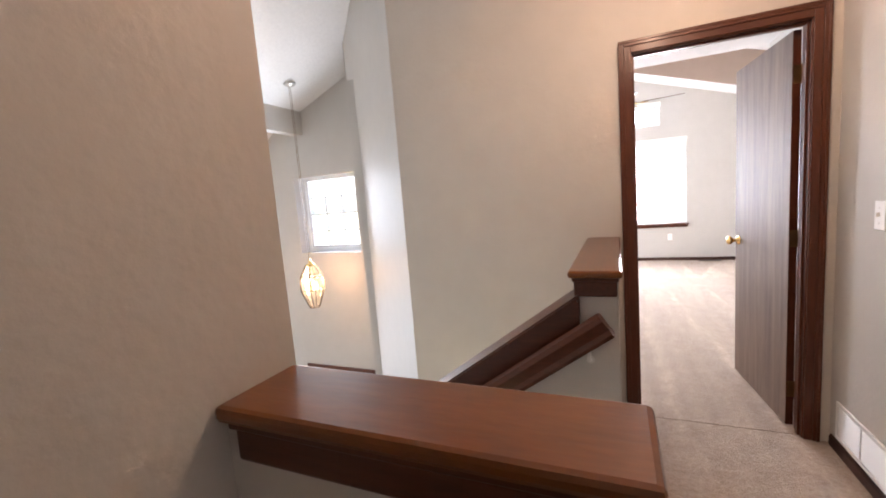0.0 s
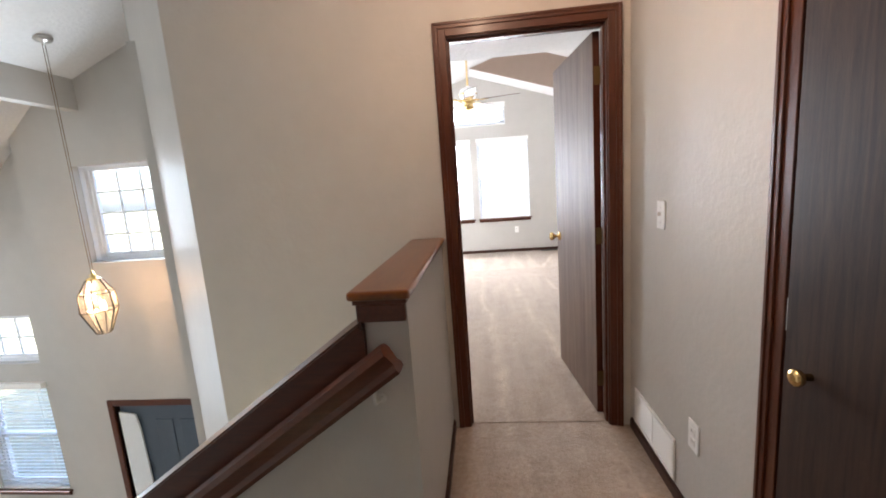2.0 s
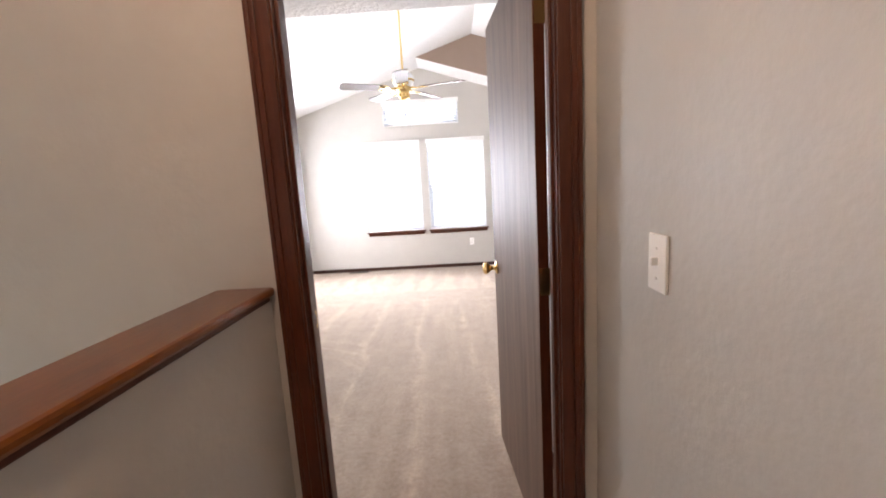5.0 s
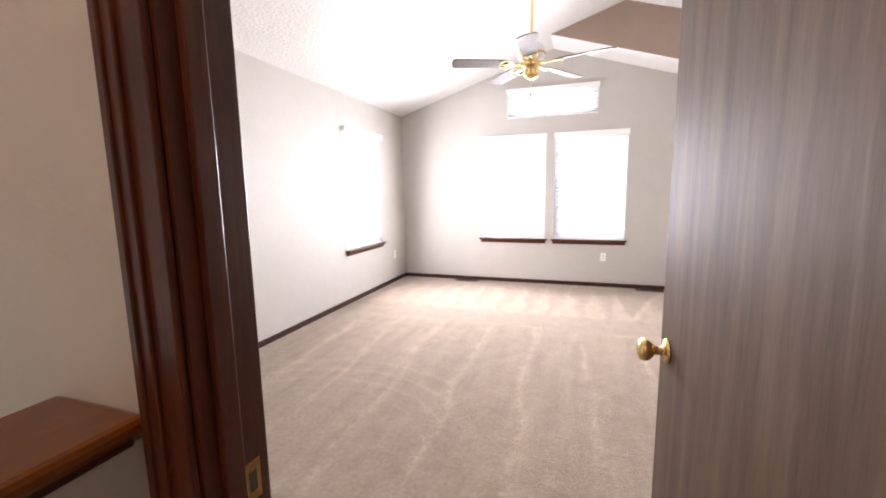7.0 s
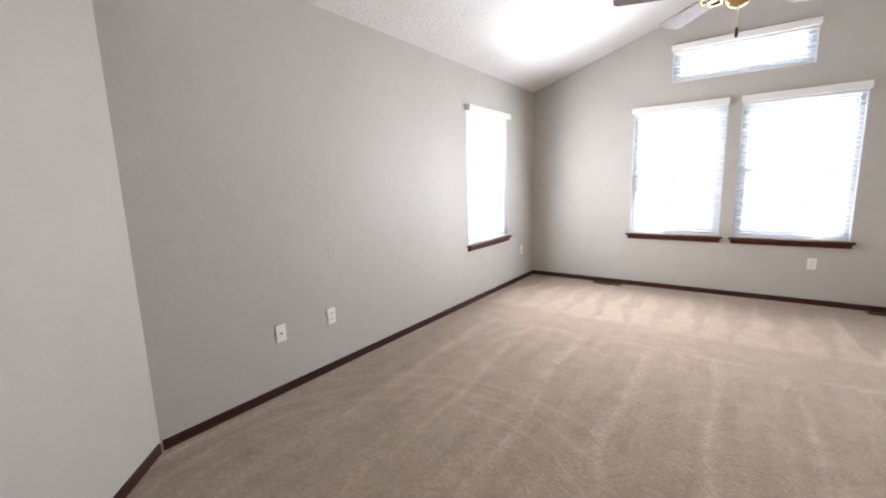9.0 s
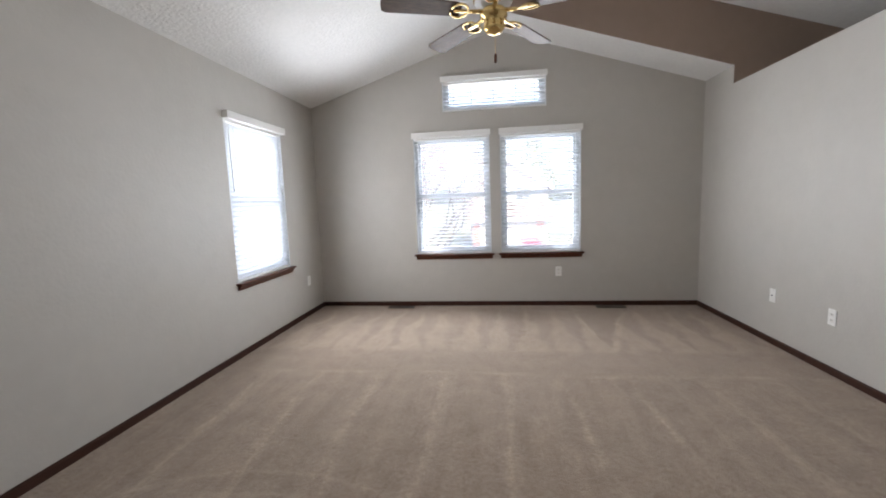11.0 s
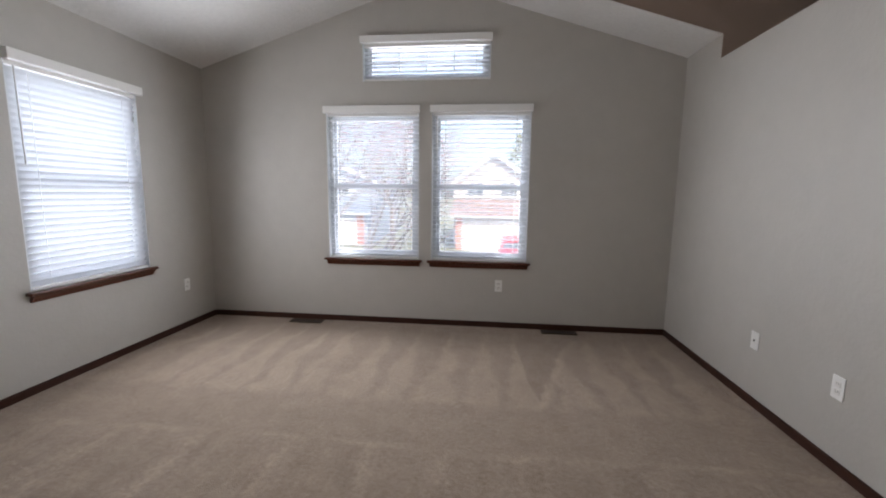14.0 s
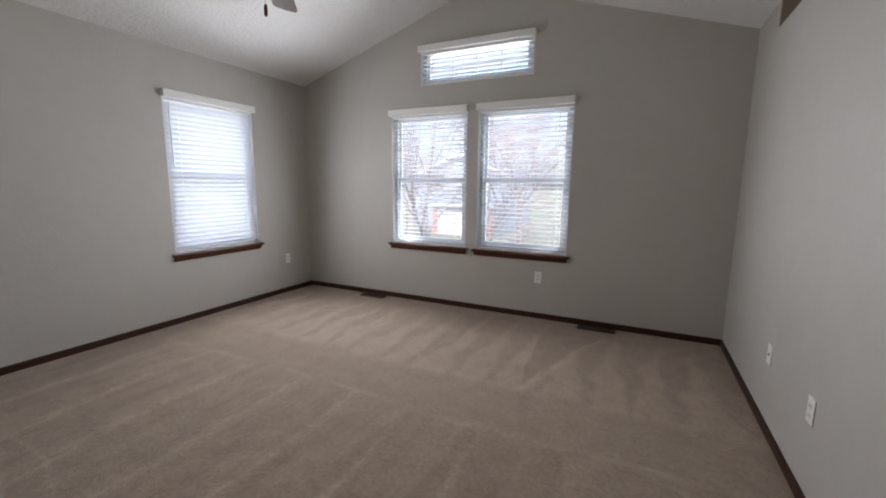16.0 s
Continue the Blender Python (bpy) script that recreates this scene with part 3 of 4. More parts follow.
# ---- doors and trim ----
def casing_leg(bm, along, a0, a1, face, out, z0, z1):
    """A flat casing leg with a raised outer bead; out is -1 or 1 along the wall's normal."""
    steps = [(a0, a1, 0.011), (a0 + (a1 - a0) * 0.55, a1, 0.017), (a0 + (a1 - a0) * 0.80, a1, 0.021)]
    for s, e, d in steps:
        s, e = min(s, e), max(s, e)
        d0, d1 = sorted((face, face + out * d))
        if along == 'x':
            box(bm, s, e, d0, d1, z0, z1, 0.002)
        else:
            box(bm, d0, d1, s, e, z0, z1, 0.002)


def casing(parent, along, o0, o1, top, face, out, width=0.062):
    """Three casing boards round an opening o0..o1."""
    bm = bmesh.new()
    casing_leg(bm, along, o0, o0 - width, face, out, 0.0, top + width)
    part("casing", bm, TRIMZ, parent)
    bm = bmesh.new()
    casing_leg(bm, along, o1, o1 + width, face, out, 0.0, top + width)
    part("casing", bm, TRIMZ, parent)
    bm = bmesh.new()
    for f, d in ((0.0, 0.0112), (0.55, 0.0172), (0.80, 0.0212)):
        d0, d1 = sorted((face, face + out * d))
        args = (o0 - width * f, o1 + width * f, d0, d1) if along == 'x' else (d0, d1, o0 - width * f, o1 + width * f)
        box(bm, *args, top + width * f, top + width + 0.0005, 0.002)
    part("casing", bm, TRIMX if along == 'x' else TRIMY, parent)


def knob(parent, at, direction, size=1.0):
    bm = bmesh.new()
    lathe(bm, [(0.031, 0.0), (0.031, 0.004), (0.024, 0.009), (0.012, 0.012), (0.011, 0.030), (0.018, 0.036), (0.027, 0.046), (0.029, 0.055), (0.025, 0.065), (0.012, 0.070)], 24)
    turn = Vector(direction).to_track_quat('Z', 'Y').to_matrix().to_4x4()
    bmesh.ops.transform(bm, matrix=Matrix.Translation(at) @ turn @ Matrix.Diagonal((size, size, size ** 2, 1)), verts=bm.verts)
    return part("door_knob", bm, BRASS, parent, "polished brass knob", True)


# bedroom door frame
door_frame = thing("door_frame", "dark stained wooden door frame with moulded casing", "door frame", kind="structure")
casing(door_frame, 'x', 0.085, 0.835, 2.03, DOORWALL0, -1)
casing(door_frame, 'x', 0.085, 0.835, 2.03, DOORWALL1, 1)
block("jamb", TRIMZ, door_frame, (0.071, 0.090, DOORWALL0 + 0.001, DOORWALL1 - 0.001, 0, 2.03))
block("jamb", TRIMZ, door_frame, (0.830, 0.849, DOORWALL0 + 0.001, DOORWALL1 - 0.001, 0, 2.03))
block("head", TRIMX, door_frame, (0.071, 0.849, DOORWALL0 + 0.001, DOORWALL1 - 0.001, 2.025, 2.044))
block("door_stop", TRIMZ, door_frame, (0.090, 0.100, 2.965, 2.995, 0, 2.025), bevel=0.002)
block("door_stop", TRIMZ, door_frame, (0.820, 0.830, 2.965, 2.995, 0, 2.025), bevel=0.002)
block("door_stop", TRIMX, door_frame, (0.100, 0.820, 2.965, 2.995, 2.014, 2.025), bevel=0.002)
strike = block("strike_plate", BRASS, door_frame, (0.0895, 0.0915, 2.999, 3.027, 0.905, 0.965), "worn brass strike plate")
block("strike_hole", SOCKET, strike, (0.0914, 0.0920, 3.007, 3.020, 0.920, 0.950))

# bedroom door, standing open into the room: local x along the leaf from the hinge
door = thing("bedroom_door", "dark stained oak flush door standing open", "door", at=(0.829, 3.046, 0.012), rz=95.0)
block("door_leaf", DOORW, door, (0.0, 0.725, 0.0, 0.035, 0.0, 2.005), bevel=0.0015)
block("edge_band", TRIMZ, door, (-0.0015, 0.0, 0.001, 0.034, 0.001, 2.004), "dark stained hinge edge")
knob(door, (0.665, 0.035, 0.918), (0, 1, 0))
knob(door, (0.665, 0.0, 0.918), (0, -1, 0))
block("latch_plate", BRASS, door, (0.7245, 0.7265, 0.006, 0.029, 0.89, 0.95), "brass latch plate")
for hz in (0.20, 1.0, 1.80):
    bm = bmesh.new()
    tube(bm, (-0.006, -0.008, hz - 0.045), (-0.006, -0.008, hz + 0.045), 0.007, 0.007, 10)
    box(bm, -0.002, 0.0, -0.006, 0.030, hz - 0.044, hz + 0.044)
    part("hinge", bm, BRONZE, door, "aged brass hinge")

# closet door in the hall
closet_frame = thing("closet_door_frame", "dark stained wooden closet door casing", "door frame", kind="structure")
casing(closet_frame, 'y', 1.14, 1.887, 2.03, HALLR, -1)
block("jamb", TRIMZ, closet_frame, (HALLR + 0.001, HALLR + 0.119, 1.878, 1.896, 0, 2.03))
block("jamb", TRIMZ, closet_frame, (HALLR + 0.001, HALLR + 0.119, 1.131, 1.149, 0, 2.03))
block("head", TRIMY, closet_frame, (HALLR + 0.001, HALLR + 0.119, 1.131, 1.896, 2.02, 2.044))
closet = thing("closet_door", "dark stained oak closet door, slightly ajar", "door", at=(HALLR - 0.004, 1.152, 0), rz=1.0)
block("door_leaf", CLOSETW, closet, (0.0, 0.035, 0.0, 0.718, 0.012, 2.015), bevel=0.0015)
bm = bmesh.new()
lathe(bm, [(0.009, 0.0), (0.008, 0.016), (0.017, 0.022), (0.021, 0.031), (0.018, 0.039), (0.008, 0.043)], 20)
bmesh.ops.transform(bm, matrix=pose(0.0, 0.638, 0.85, 0, -90, 0), verts=bm.verts)
part("door_knob", bm, BRASS, closet, "small round brass knob", True)
block("latch_plate", NICKEL, closet, (0.002, 0.030, 0.7175, 0.7220, 0.93, 1.01), "silver latch plate")
for hz in (0.2, 1.0, 1.8):
    bm = bmesh.new()
    tube(bm, (-0.006, -0.004, hz - 0.045), (-0.006, -0.004, hz + 0.045), 0.006, 0.006, 10)
    part("hinge", bm, BRONZE, closet, "aged brass hinge")


def baseboard(name, along, a0, a1, face, out, h=0.054):
    bm = bmesh.new()
    for d, z0, z1 in ((0.011, 0.0, h - 0.008), (0.007, h - 0.008, h)):
        d0, d1 = sorted((face, face + out * d))
        if along == 'x':
            box(bm, a0, a1, d0, d1, z0, z1)
        else:
            box(bm, d0, d1, a0, a1, z0, z1)
    structure(name, bm, BASEX if along == 'x' else BASEY, "dark stained wooden baseboard", "baseboard")


baseboard("baseboard_north", 'x', LEFT, RIGHT, FRONT, -1)
baseboard("baseboard_west", 'y', 3.83, FRONT - 0.011, LEFT, 1)
baseboard("baseboard_east", 'y', DOORWALL1, FRONT - 0.011, RIGHT, -1)
baseboard("baseboard_vestibule", 'y', DOORWALL1 + 0.025, 3.945, 0.95, -1)
baseboard("baseboard_south_left", 'x', -1.31, 0.02, DOORWALL1, 1)
baseboard("baseboard_hall", 'y', 1.951, DOORWALL0 - 0.022, HALLR, -1)
baseboard("baseboard_hall_back", 'y', -0.9, 1.07, HALLR, -1)
baseboard("baseboard_half_wall", 'y', 1.93, DOORWALL0 - 0.022, -0.006, 1)
bm = bmesh.new()
box(bm, -0.54, 0.54, -0.011, 0.0, 0, 0.053)
base = structure("baseboard_angled", bm, BASEX, "dark stained wooden baseboard", "baseboard")
base.matrix_basis = pose(-1.725, 3.425, 0, 0, 0, 135)


# ---- windows ----
def sill(parent, along, a0, a1, face, out, top, depth=0.05):
    """A dark stool board over an apron."""
    for nm, ex, d, z0, z1 in (("window_sill", 0.035, depth, top - 0.022, top), ("sill_apron", 0.012, 0.026, top - 0.066, top - 0.022)):
        bm = bmesh.new()
        if along == 'x':
            if nm == "window_sill":
                box(bm, a0 - ex, a1 + ex, *sorted((face, face + out * d)), z0, z1, 0.006)
            else:
                prism(bm, [(face, z1), (face + out * (depth - 0.008), z1), (face + out * 0.020, z1 - 0.026), (face + out * 0.014, z0), (face, z0)], 'x', a0 - ex, a1 + ex)
        else:
            if nm == "window_sill":
                box(bm, *sorted((face, face + out * d)), a0 - ex, a1 + ex, z0, z1, 0.006)
            else:
                prism(bm, [(face, z1), (face + out * (depth - 0.008), z1), (face + out * 0.020, z1 - 0.026), (face + out * 0.014, z0), (face, z0)], 'y', a0 - ex, a1 + ex)
        part(nm, bm, TRIMX if along == 'x' else TRIMY, parent, "dark stained wooden sill" if nm == "window_sill" else "")


def window(name, w, z0, z1, m, label, meeting=True, cols=1, rows=1):
    """A white vinyl window in local x (width), y (outwards), standing in its opening."""
    win = thing(name, label, "window", kind="structure")
    win.matrix_basis = m
    f = 0.046
    for dims in ((0, f, 0.05, 0.13, z0, z1), (w - f, w, 0.05, 0.13, z0, z1), (f, w - f, 0.05, 0.13, z0, z0 + f), (f, w - f, 0.05, 0.13, z1 - f, z1)):
        block("window_frame", VINYL, win, dims, bevel=0.003)
    for dims in ((0.0005, 0.007, 0.001, 0.05, z0, z1), (w - 0.007, w - 0.0005, 0.001, 0.05, z0, z1), (0.007, w - 0.007, 0.001, 0.05, z1 - 0.007, z1 - 0.0005)):
        block("jamb_liner", VINYL, win, dims)
    mid = z0 + (z1 - z0) * 0.5
    spans = [(z0 + f, mid), (mid, z1 - f)] if meeting else [(z0 + f, z1 - f)]
    if meeting:
        block("meeting_rail", VINYL, win, (f, w - f, 0.062, 0.112, mid - 0.022, mid + 0.022), bevel=0.003)
    for k, (a, c) in enumerate(spans):
        y = 0.080 if k == 0 else 0.100
        s = 0.030
        for dims in ((f, f + s, y - 0.014, y + 0.014, a, c), (w - f - s, w - f, y - 0.014, y + 0.014, a, c)):
            block("sash", VINYL, win, dims, bevel=0.002)
        block("sash", VINYL, win, (f + s, w - f - s, y - 0.014, y + 0.014, a, a + s) if k == 0 else (f + s, w - f - s, y - 0.014, y + 0.014, c - s, c), bevel=0.002)
        pane = block("pane", GLASS, win, (f + s - 0.004, w - f - s + 0.004, y - 0.002, y + 0.002, a + 0.01, c - 0.01))
        pane.visible_shadow = False
        for i in range(1, cols):
            x = f + s + (w - 2 * f - 2 * s) * i / cols
            block("muntin", VINYL, win, (x - 0.008, x + 0.008, y - 0.007, y + 0.007, a + 0.01, c - 0.01))
        for j in range(1, rows):
            zz = a + (c - a) * j / rows
            block("muntin", VINYL, win, (f + s, w - f - s, y - 0.0065, y + 0.0065, zz - 0.008, zz + 0.008))
    return win


def blind(w, z0, z1, m, tilt, label, valance=0.066, pitch=0.043, wand=True):
    """A horizontal blind: valance on the wall face, slats in the reveal, bottom rail, ladder cords."""
    b = thing("window_blind", label, "window blind", "bedroom blinds")
    b.matrix_basis = m
    block("valance", PLASTIC, b, (-0.012, w + 0.010, -0.055, -0.002, z1 - 0.018, z1 - 0.020 + valance), bevel=0.004)
    block("head_rail", PLASTIC, b, (0.012, w - 0.012, 0.004, 0.044, z1 - 0.040, z1 - 0.004))
    block("bottom_rail", PLASTIC, b, (0.012, w - 0.012, 0.004, 0.046, z0 + 0.002, z0 + 0.020), bevel=0.003)
    bm = bmesh.new()
    prism(bm, [(-0.024, -0.003), (-0.012, 0.0005), (0.0, 0.0015), (0.012, 0.0005), (0.024, -0.003), (0.012, -0.002), (0.0, -0.001), (-0.012, -0.002)], 'x', 0.014, w - 0.014)
    slat = mesh_of(bm, "slat", BLIND)
    z = z0 + 0.045
    while z < z1 - 0.05:
        ob = new("slat", slat)
        ob.parent = b
        ob.matrix_basis = pose(0, 0.025, z, tilt + random.uniform(-1.5, 1.5), 0, 0)
        z += pitch
    for x in (0.13, w - 0.13):
        bm = bmesh.new()
        box(bm, x - 0.0015, x + 0.0015, 0.0035, 0.0045, z0 + 0.01, z1 - 0.03)
        box(bm, x - 0.0015, x + 0.0015, 0.0455, 0.0465, z0 + 0.01, z1 - 0.03)
        part("ladder_cord", bm, PLASTIC, b)
    if wand:
        bm = bmesh.new()
        tube(bm, (0.05, -0.006, z1 - 0.04), (0.055, -0.008, z1 - 0.62), 0.004, 0.004, 8)
        part("tilt_wand", bm, PLASTIC, b)
    return b


window_1 = window("window_1", WIN_L[1] - WIN_L[0], WIN_L[2], WIN_L[3], pose(WIN_L[0], FRONT, 0), "white vinyl double-hung window over a dark sill")
sill(window_1, 'x', 0, WIN_L[1] - WIN_L[0], 0, -1, 0.65)
window_2 = window("window_2", WIN_R[1] - WIN_R[0], WIN_R[2], WIN_R[3], pose(WIN_R[0], FRONT, 0), "white vinyl double-hung window over a dark sill")
sill(window_2, 'x', 0, WIN_R[1] - WIN_R[0], 0, -1, 0.65)
window_3 = window("window_3", WIN_T[1] - WIN_T[0], WIN_T[2], WIN_T[3], pose(WIN_T[0], FRONT, 0), "white transom window with a grid, under the gable", False, 4, 2)
window_4 = window("window_4", 0.91, 0.65, 2.06, pose(LEFT, WIN_S[0], 0, 0, 0, 90), "white vinyl double-hung side window over a dark sill")
sill(window_4, 'x', 0, 0.91, 0, -1, 0.65)
blind(0.91, 0.65, 2.06, pose(WIN_L[0], FRONT, 0), -12, "white horizontal blind with open slats, lowered")
blind(0.92, 0.65, 2.06, pose(WIN_R[0], FRONT, 0), -12, "white horizontal blind with open slats, lowered")
blind(1.195, 2.335, 2.68, pose(WIN_T[0], FRONT, 0), -12, "short white horizontal blind over the transom window", valance=0.062, wand=False)
blind(0.91, 0.65, 2.06, pose(LEFT, WIN_S[0], 0, 0, 0, 90), -60, "white horizontal blind, slats half closed, glowing with daylight")

window_5 = window("window_5", 0.91, 0.82, 1.77, pose(FWIN[0], 4.59, 0), "white gridded entry window high above the front door", False, 3, 4)
for i, hole in enumerate(LWIN):
    w = window("window_%d" % (6 + i), hole[1] - hole[0], hole[2], hole[3], pose(hole[0], 4.62, 0), "white living-room window with a pale blind" if hole[2] < -1 else "small white gridded living-room window",
               hole[2] < -1, 3 if hole[2] > -1 else 1, 2 if hole[2] > -1 else 1)
    if hole[2] < -1:
        sill(w, 'x', 0, hole[1] - hole[0], -0.02, -1, hole[2])
        blind(hole[1] - hole[0], hole[2], hole[3], pose(hole[0], 4.60, 0), -25, "white horizontal blind in the living room", wand=False)

# front door on the lower floor
entry = thing("front_door", "slate-blue front door with a sidelight behind a white curtain", "door", at=(FDOOR[0], 4.50, LOW))
for dims, material in (((-0.06, 0.0, -0.02, 0.10, 0, 2.09), TRIMZ), ((0.95, 1.01, -0.02, 0.10, 0, 2.09), TRIMZ)):
    block("casing", material, entry, dims, bevel=0.004)
block("casing", TRIMX, entry, (0.0, 0.95, -0.02, 0.10, 2.03, 2.09), bevel=0.004)
leaf = block("door_leaf", BLUEDOOR, entry, (0.03, 0.95, 0.03, 0.075, 0.0, 2.03), bevel=0.002)
for px in (0.42, 0.70):
    for pz0, pz1 in ((0.2, 0.9), (1.02, 1.85)):
        block("panel", BLUEDOOR, leaf, (px, px + 0.2, 0.022, 0.031, pz0, pz1), bevel=0.006)
bm = bmesh.new()
prism(bm, [(0.04, 0.2), (0.30, 0.2), (0.27, 1.1), (0.25, 1.75), (0.22, 1.92), (0.04, 1.95)], 'y', -0.002, 0.018)
part("curtain", bm, CLOTH, entry, "white cloth panel")


# ---- lamps ----
pend = thing("pendant_lantern", "lit brass and glass lantern hanging on a long chain", "pendant lamp", at=(-3.14, 3.97, -0.07))
bm = bmesh.new()
lathe(bm, [(0.065, 2.775), (0.062, 2.754), (0.05, 2.742), (0.014, 2.734), (0.008, 2.715)], 24)
part("canopy", bm, NICKEL, pend, "round nickel ceiling canopy", True)
bm = bmesh.new()
for i in range(46):
    zc = 2.72 - 0.041 * i
    for s in (0, 1):
        d = 0.011
        e = Vector((d, 0, 0)) if i % 2 else Vector((0, d, 0))
        e = e if s else -e
        tube(bm, Vector((0, 0, zc)) + e, Vector((0, 0, zc - 0.046)) + e, 0.0025, 0.0025, 5)
part("chain", bm, BRONZE, pend, "dark metal chain")
bm = bmesh.new()
lathe(bm, [(0.006, 0.90), (0.012, 0.87), (0.03, 0.862), (0.012, 0.85), (0.045, 0.835), (0.055, 0.822)], 16)
part("crown", bm, BRASS, pend, "", True)
levels = ((0.055, 0.822), (0.125, 0.70), (0.135, 0.55), (0.055, 0.345))
bm = bmesh.new()
lathe(bm, levels, 6)
part("glass_body", bm, LAMPGLASS, pend, "seeded glass panels")
bm = bmesh.new()
for i in range(6):
    a = 2 * math.pi * i / 6
    pts = [Vector((r * 1.01 * math.cos(a), r * 1.01 * math.sin(a), z)) for r, z in levels]
    for p, q in zip(pts, pts[1:]):
        tube(bm, p, q, 0.006, 0.006, 5)
for r, z in levels[1:]:
    for i in range(6):
        a, c = 2 * math.pi * i / 6, 2 * math.pi * (i + 1) / 6
        tube(bm, (r * 1.01 * math.cos(a), r * 1.01 * math.sin(a), z), (r * 1.01 * math.cos(c), r * 1.01 * math.sin(c), z), 0.005, 0.005, 5)
part("cage", bm, IRON, pend, "thin dark brass ribs")
for i in range(3):
    a = 2 * math.pi * i / 3
    bm = bmesh.new()
    lathe(bm, [(0.006, 0.53), (0.014, 0.56), (0.016, 0.585), (0.008, 0.62), (0.002, 0.64)], 10, 'Z', (0.055 * math.cos(a), 0.055 * math.sin(a), 0))
    part("bulb", bm, BULBGLOW, pend, "glowing candle bulb", True)

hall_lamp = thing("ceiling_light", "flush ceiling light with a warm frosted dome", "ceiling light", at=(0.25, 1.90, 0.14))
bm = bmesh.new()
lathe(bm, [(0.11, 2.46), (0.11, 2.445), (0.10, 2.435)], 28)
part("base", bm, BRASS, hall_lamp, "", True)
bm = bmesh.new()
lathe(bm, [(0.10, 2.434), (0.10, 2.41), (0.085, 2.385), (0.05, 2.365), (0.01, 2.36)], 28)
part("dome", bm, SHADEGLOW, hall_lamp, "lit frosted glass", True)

# ceiling fan
FAN_Z = 2.335
fan = thing("ceiling_fan", "brass ceiling fan with five dark wooden blades, at rest", "ceiling fan", at=(0.12, 6.0, -0.05))
bm = bmesh.new()
lathe(bm, [(0.065, 3.25), (0.065, 3.17), (0.045, 3.13), (0.018, 3.11)], 24)
part("canopy", bm, BRASS, fan, "", True)
bm = bmesh.new()
tube(bm, (0, 0, 3.14), (0, 0, 2.50), 0.011, 0.011, 12)
part("down_rod", bm, BRASS, fan)
bm = bmesh.new()
lathe(bm, [(0.02, 2.53), (0.045, 2.515), (0.085, 2.50), (0.105, 2.47), (0.105, 2.42), (0.09, 2.395), (0.05, 2.385)], 28)
part("motor_housing", bm, VINYL, fan, "white enamelled motor housing", True)
bm = bmesh.new()
lathe(bm, [(0.107, 2.445), (0.112, 2.44), (0.112, 2.43), (0.107, 2.425)], 28)
lathe(bm, [(0.06, 2.384), (0.075, 2.37), (0.075, 2.345), (0.055, 2.335), (0.055, 2.30), (0.062, 2.285), (0.045, 2.262), (0.015, 2.25), (0.006, 2.245)], 24)
part("switch_housing", bm, BRASS, fan, "polished brass hub", True)
bm = bmesh.new()
box(bm, 0.10, 0.23, -0.012, 0.012, -0.004, 0.004, 0.002)
for s in (-1, 1):
    for k in range(8):
        a, c = math.pi * k / 8, math.pi * (k + 1) / 8
        tube(bm, (0.20 + 0.045 * math.cos(a), s * (0.014 + 0.04 * math.sin(a)), 0.0), (0.20 + 0.045 * math.cos(c), s * (0.014 + 0.04 * math.sin(c)), 0.0), 0.007, 0.007, 6)
tube(bm, (0.04, 0, 0.012), (0.13, 0, 0.0), 0.011, 0.011, 8)
iron = mesh_of(bm, "blade_iron", BRASS, True)
bm = bmesh.new()
prism(bm, [(0.19, -0.045), (0.22, -0.055), (0.59, -0.068), (0.615, -0.055), (0.625, 0.0), (0.615, 0.055), (0.59, 0.068), (0.22, 0.055), (0.19, 0.045)], 'z', 0.004, 0.011)
blade_mesh = mesh_of(bm, "blade", FANW)
for a in (130, 58, -14, 202, 274):
    bl = new("blade", blade_mesh)
    bl.parent = fan
    bl.matrix_basis = pose(0, 0, FAN_Z + 0.025, 0, 0, a) @ pose(0, 0, 0, 11, 0, 0)
    ir = new("blade_iron", iron)
    ir.parent = bl
bm = bmesh.new()
tube(bm, (0.005, -0.03, 2.27), (0.005, -0.03, 2.14), 0.0015, 0.0015, 5)
part("pull_chain", bm, BRASS, fan)
bm = bmesh.new()
lathe(bm, [(0.004, 2.14), (0.008, 2.13), (0.008, 2.095), (0.004, 2.088)], 10, 'Z', (0.005, -0.03, 0))
part("chain_fob", bm, TRIMZ, fan, "dark wooden fob", True)


# ---- wall plates, vents ----
def outlet(m, label="white duplex wall outlet above the baseboard", blank=False):
    o = thing("wall_outlet", label, "outlet", "wall outlets")
    o.matrix_basis = m
    bm = bmesh.new()
    box(bm, -0.035, 0.035, -0.006, 0.0, -0.057, 0.057, 0.0025)
    part("plate", bm, PLASTIC, o)
    if blank:
        bm = bmesh.new()
        lathe(bm, [(0.006, -0.010), (0.006, -0.006)], 10, 'Y')
        part("jack", bm, SOCKET, o)
        return o
    for zc in (-0.02, 0.02):
        bm = bmesh.new()
        box(bm, -0.016, 0.016, -0.008, -0.0055, zc - 0.013, zc + 0.013, 0.001)
        s = part("socket", bm, GRILLE, o)
        for xo in (-0.006, 0.006):
            block("slot", SOCKET, s, (xo - 0.001, xo + 0.001, -0.0085, -0.0078, zc - 0.003, zc + 0.006))
    return o


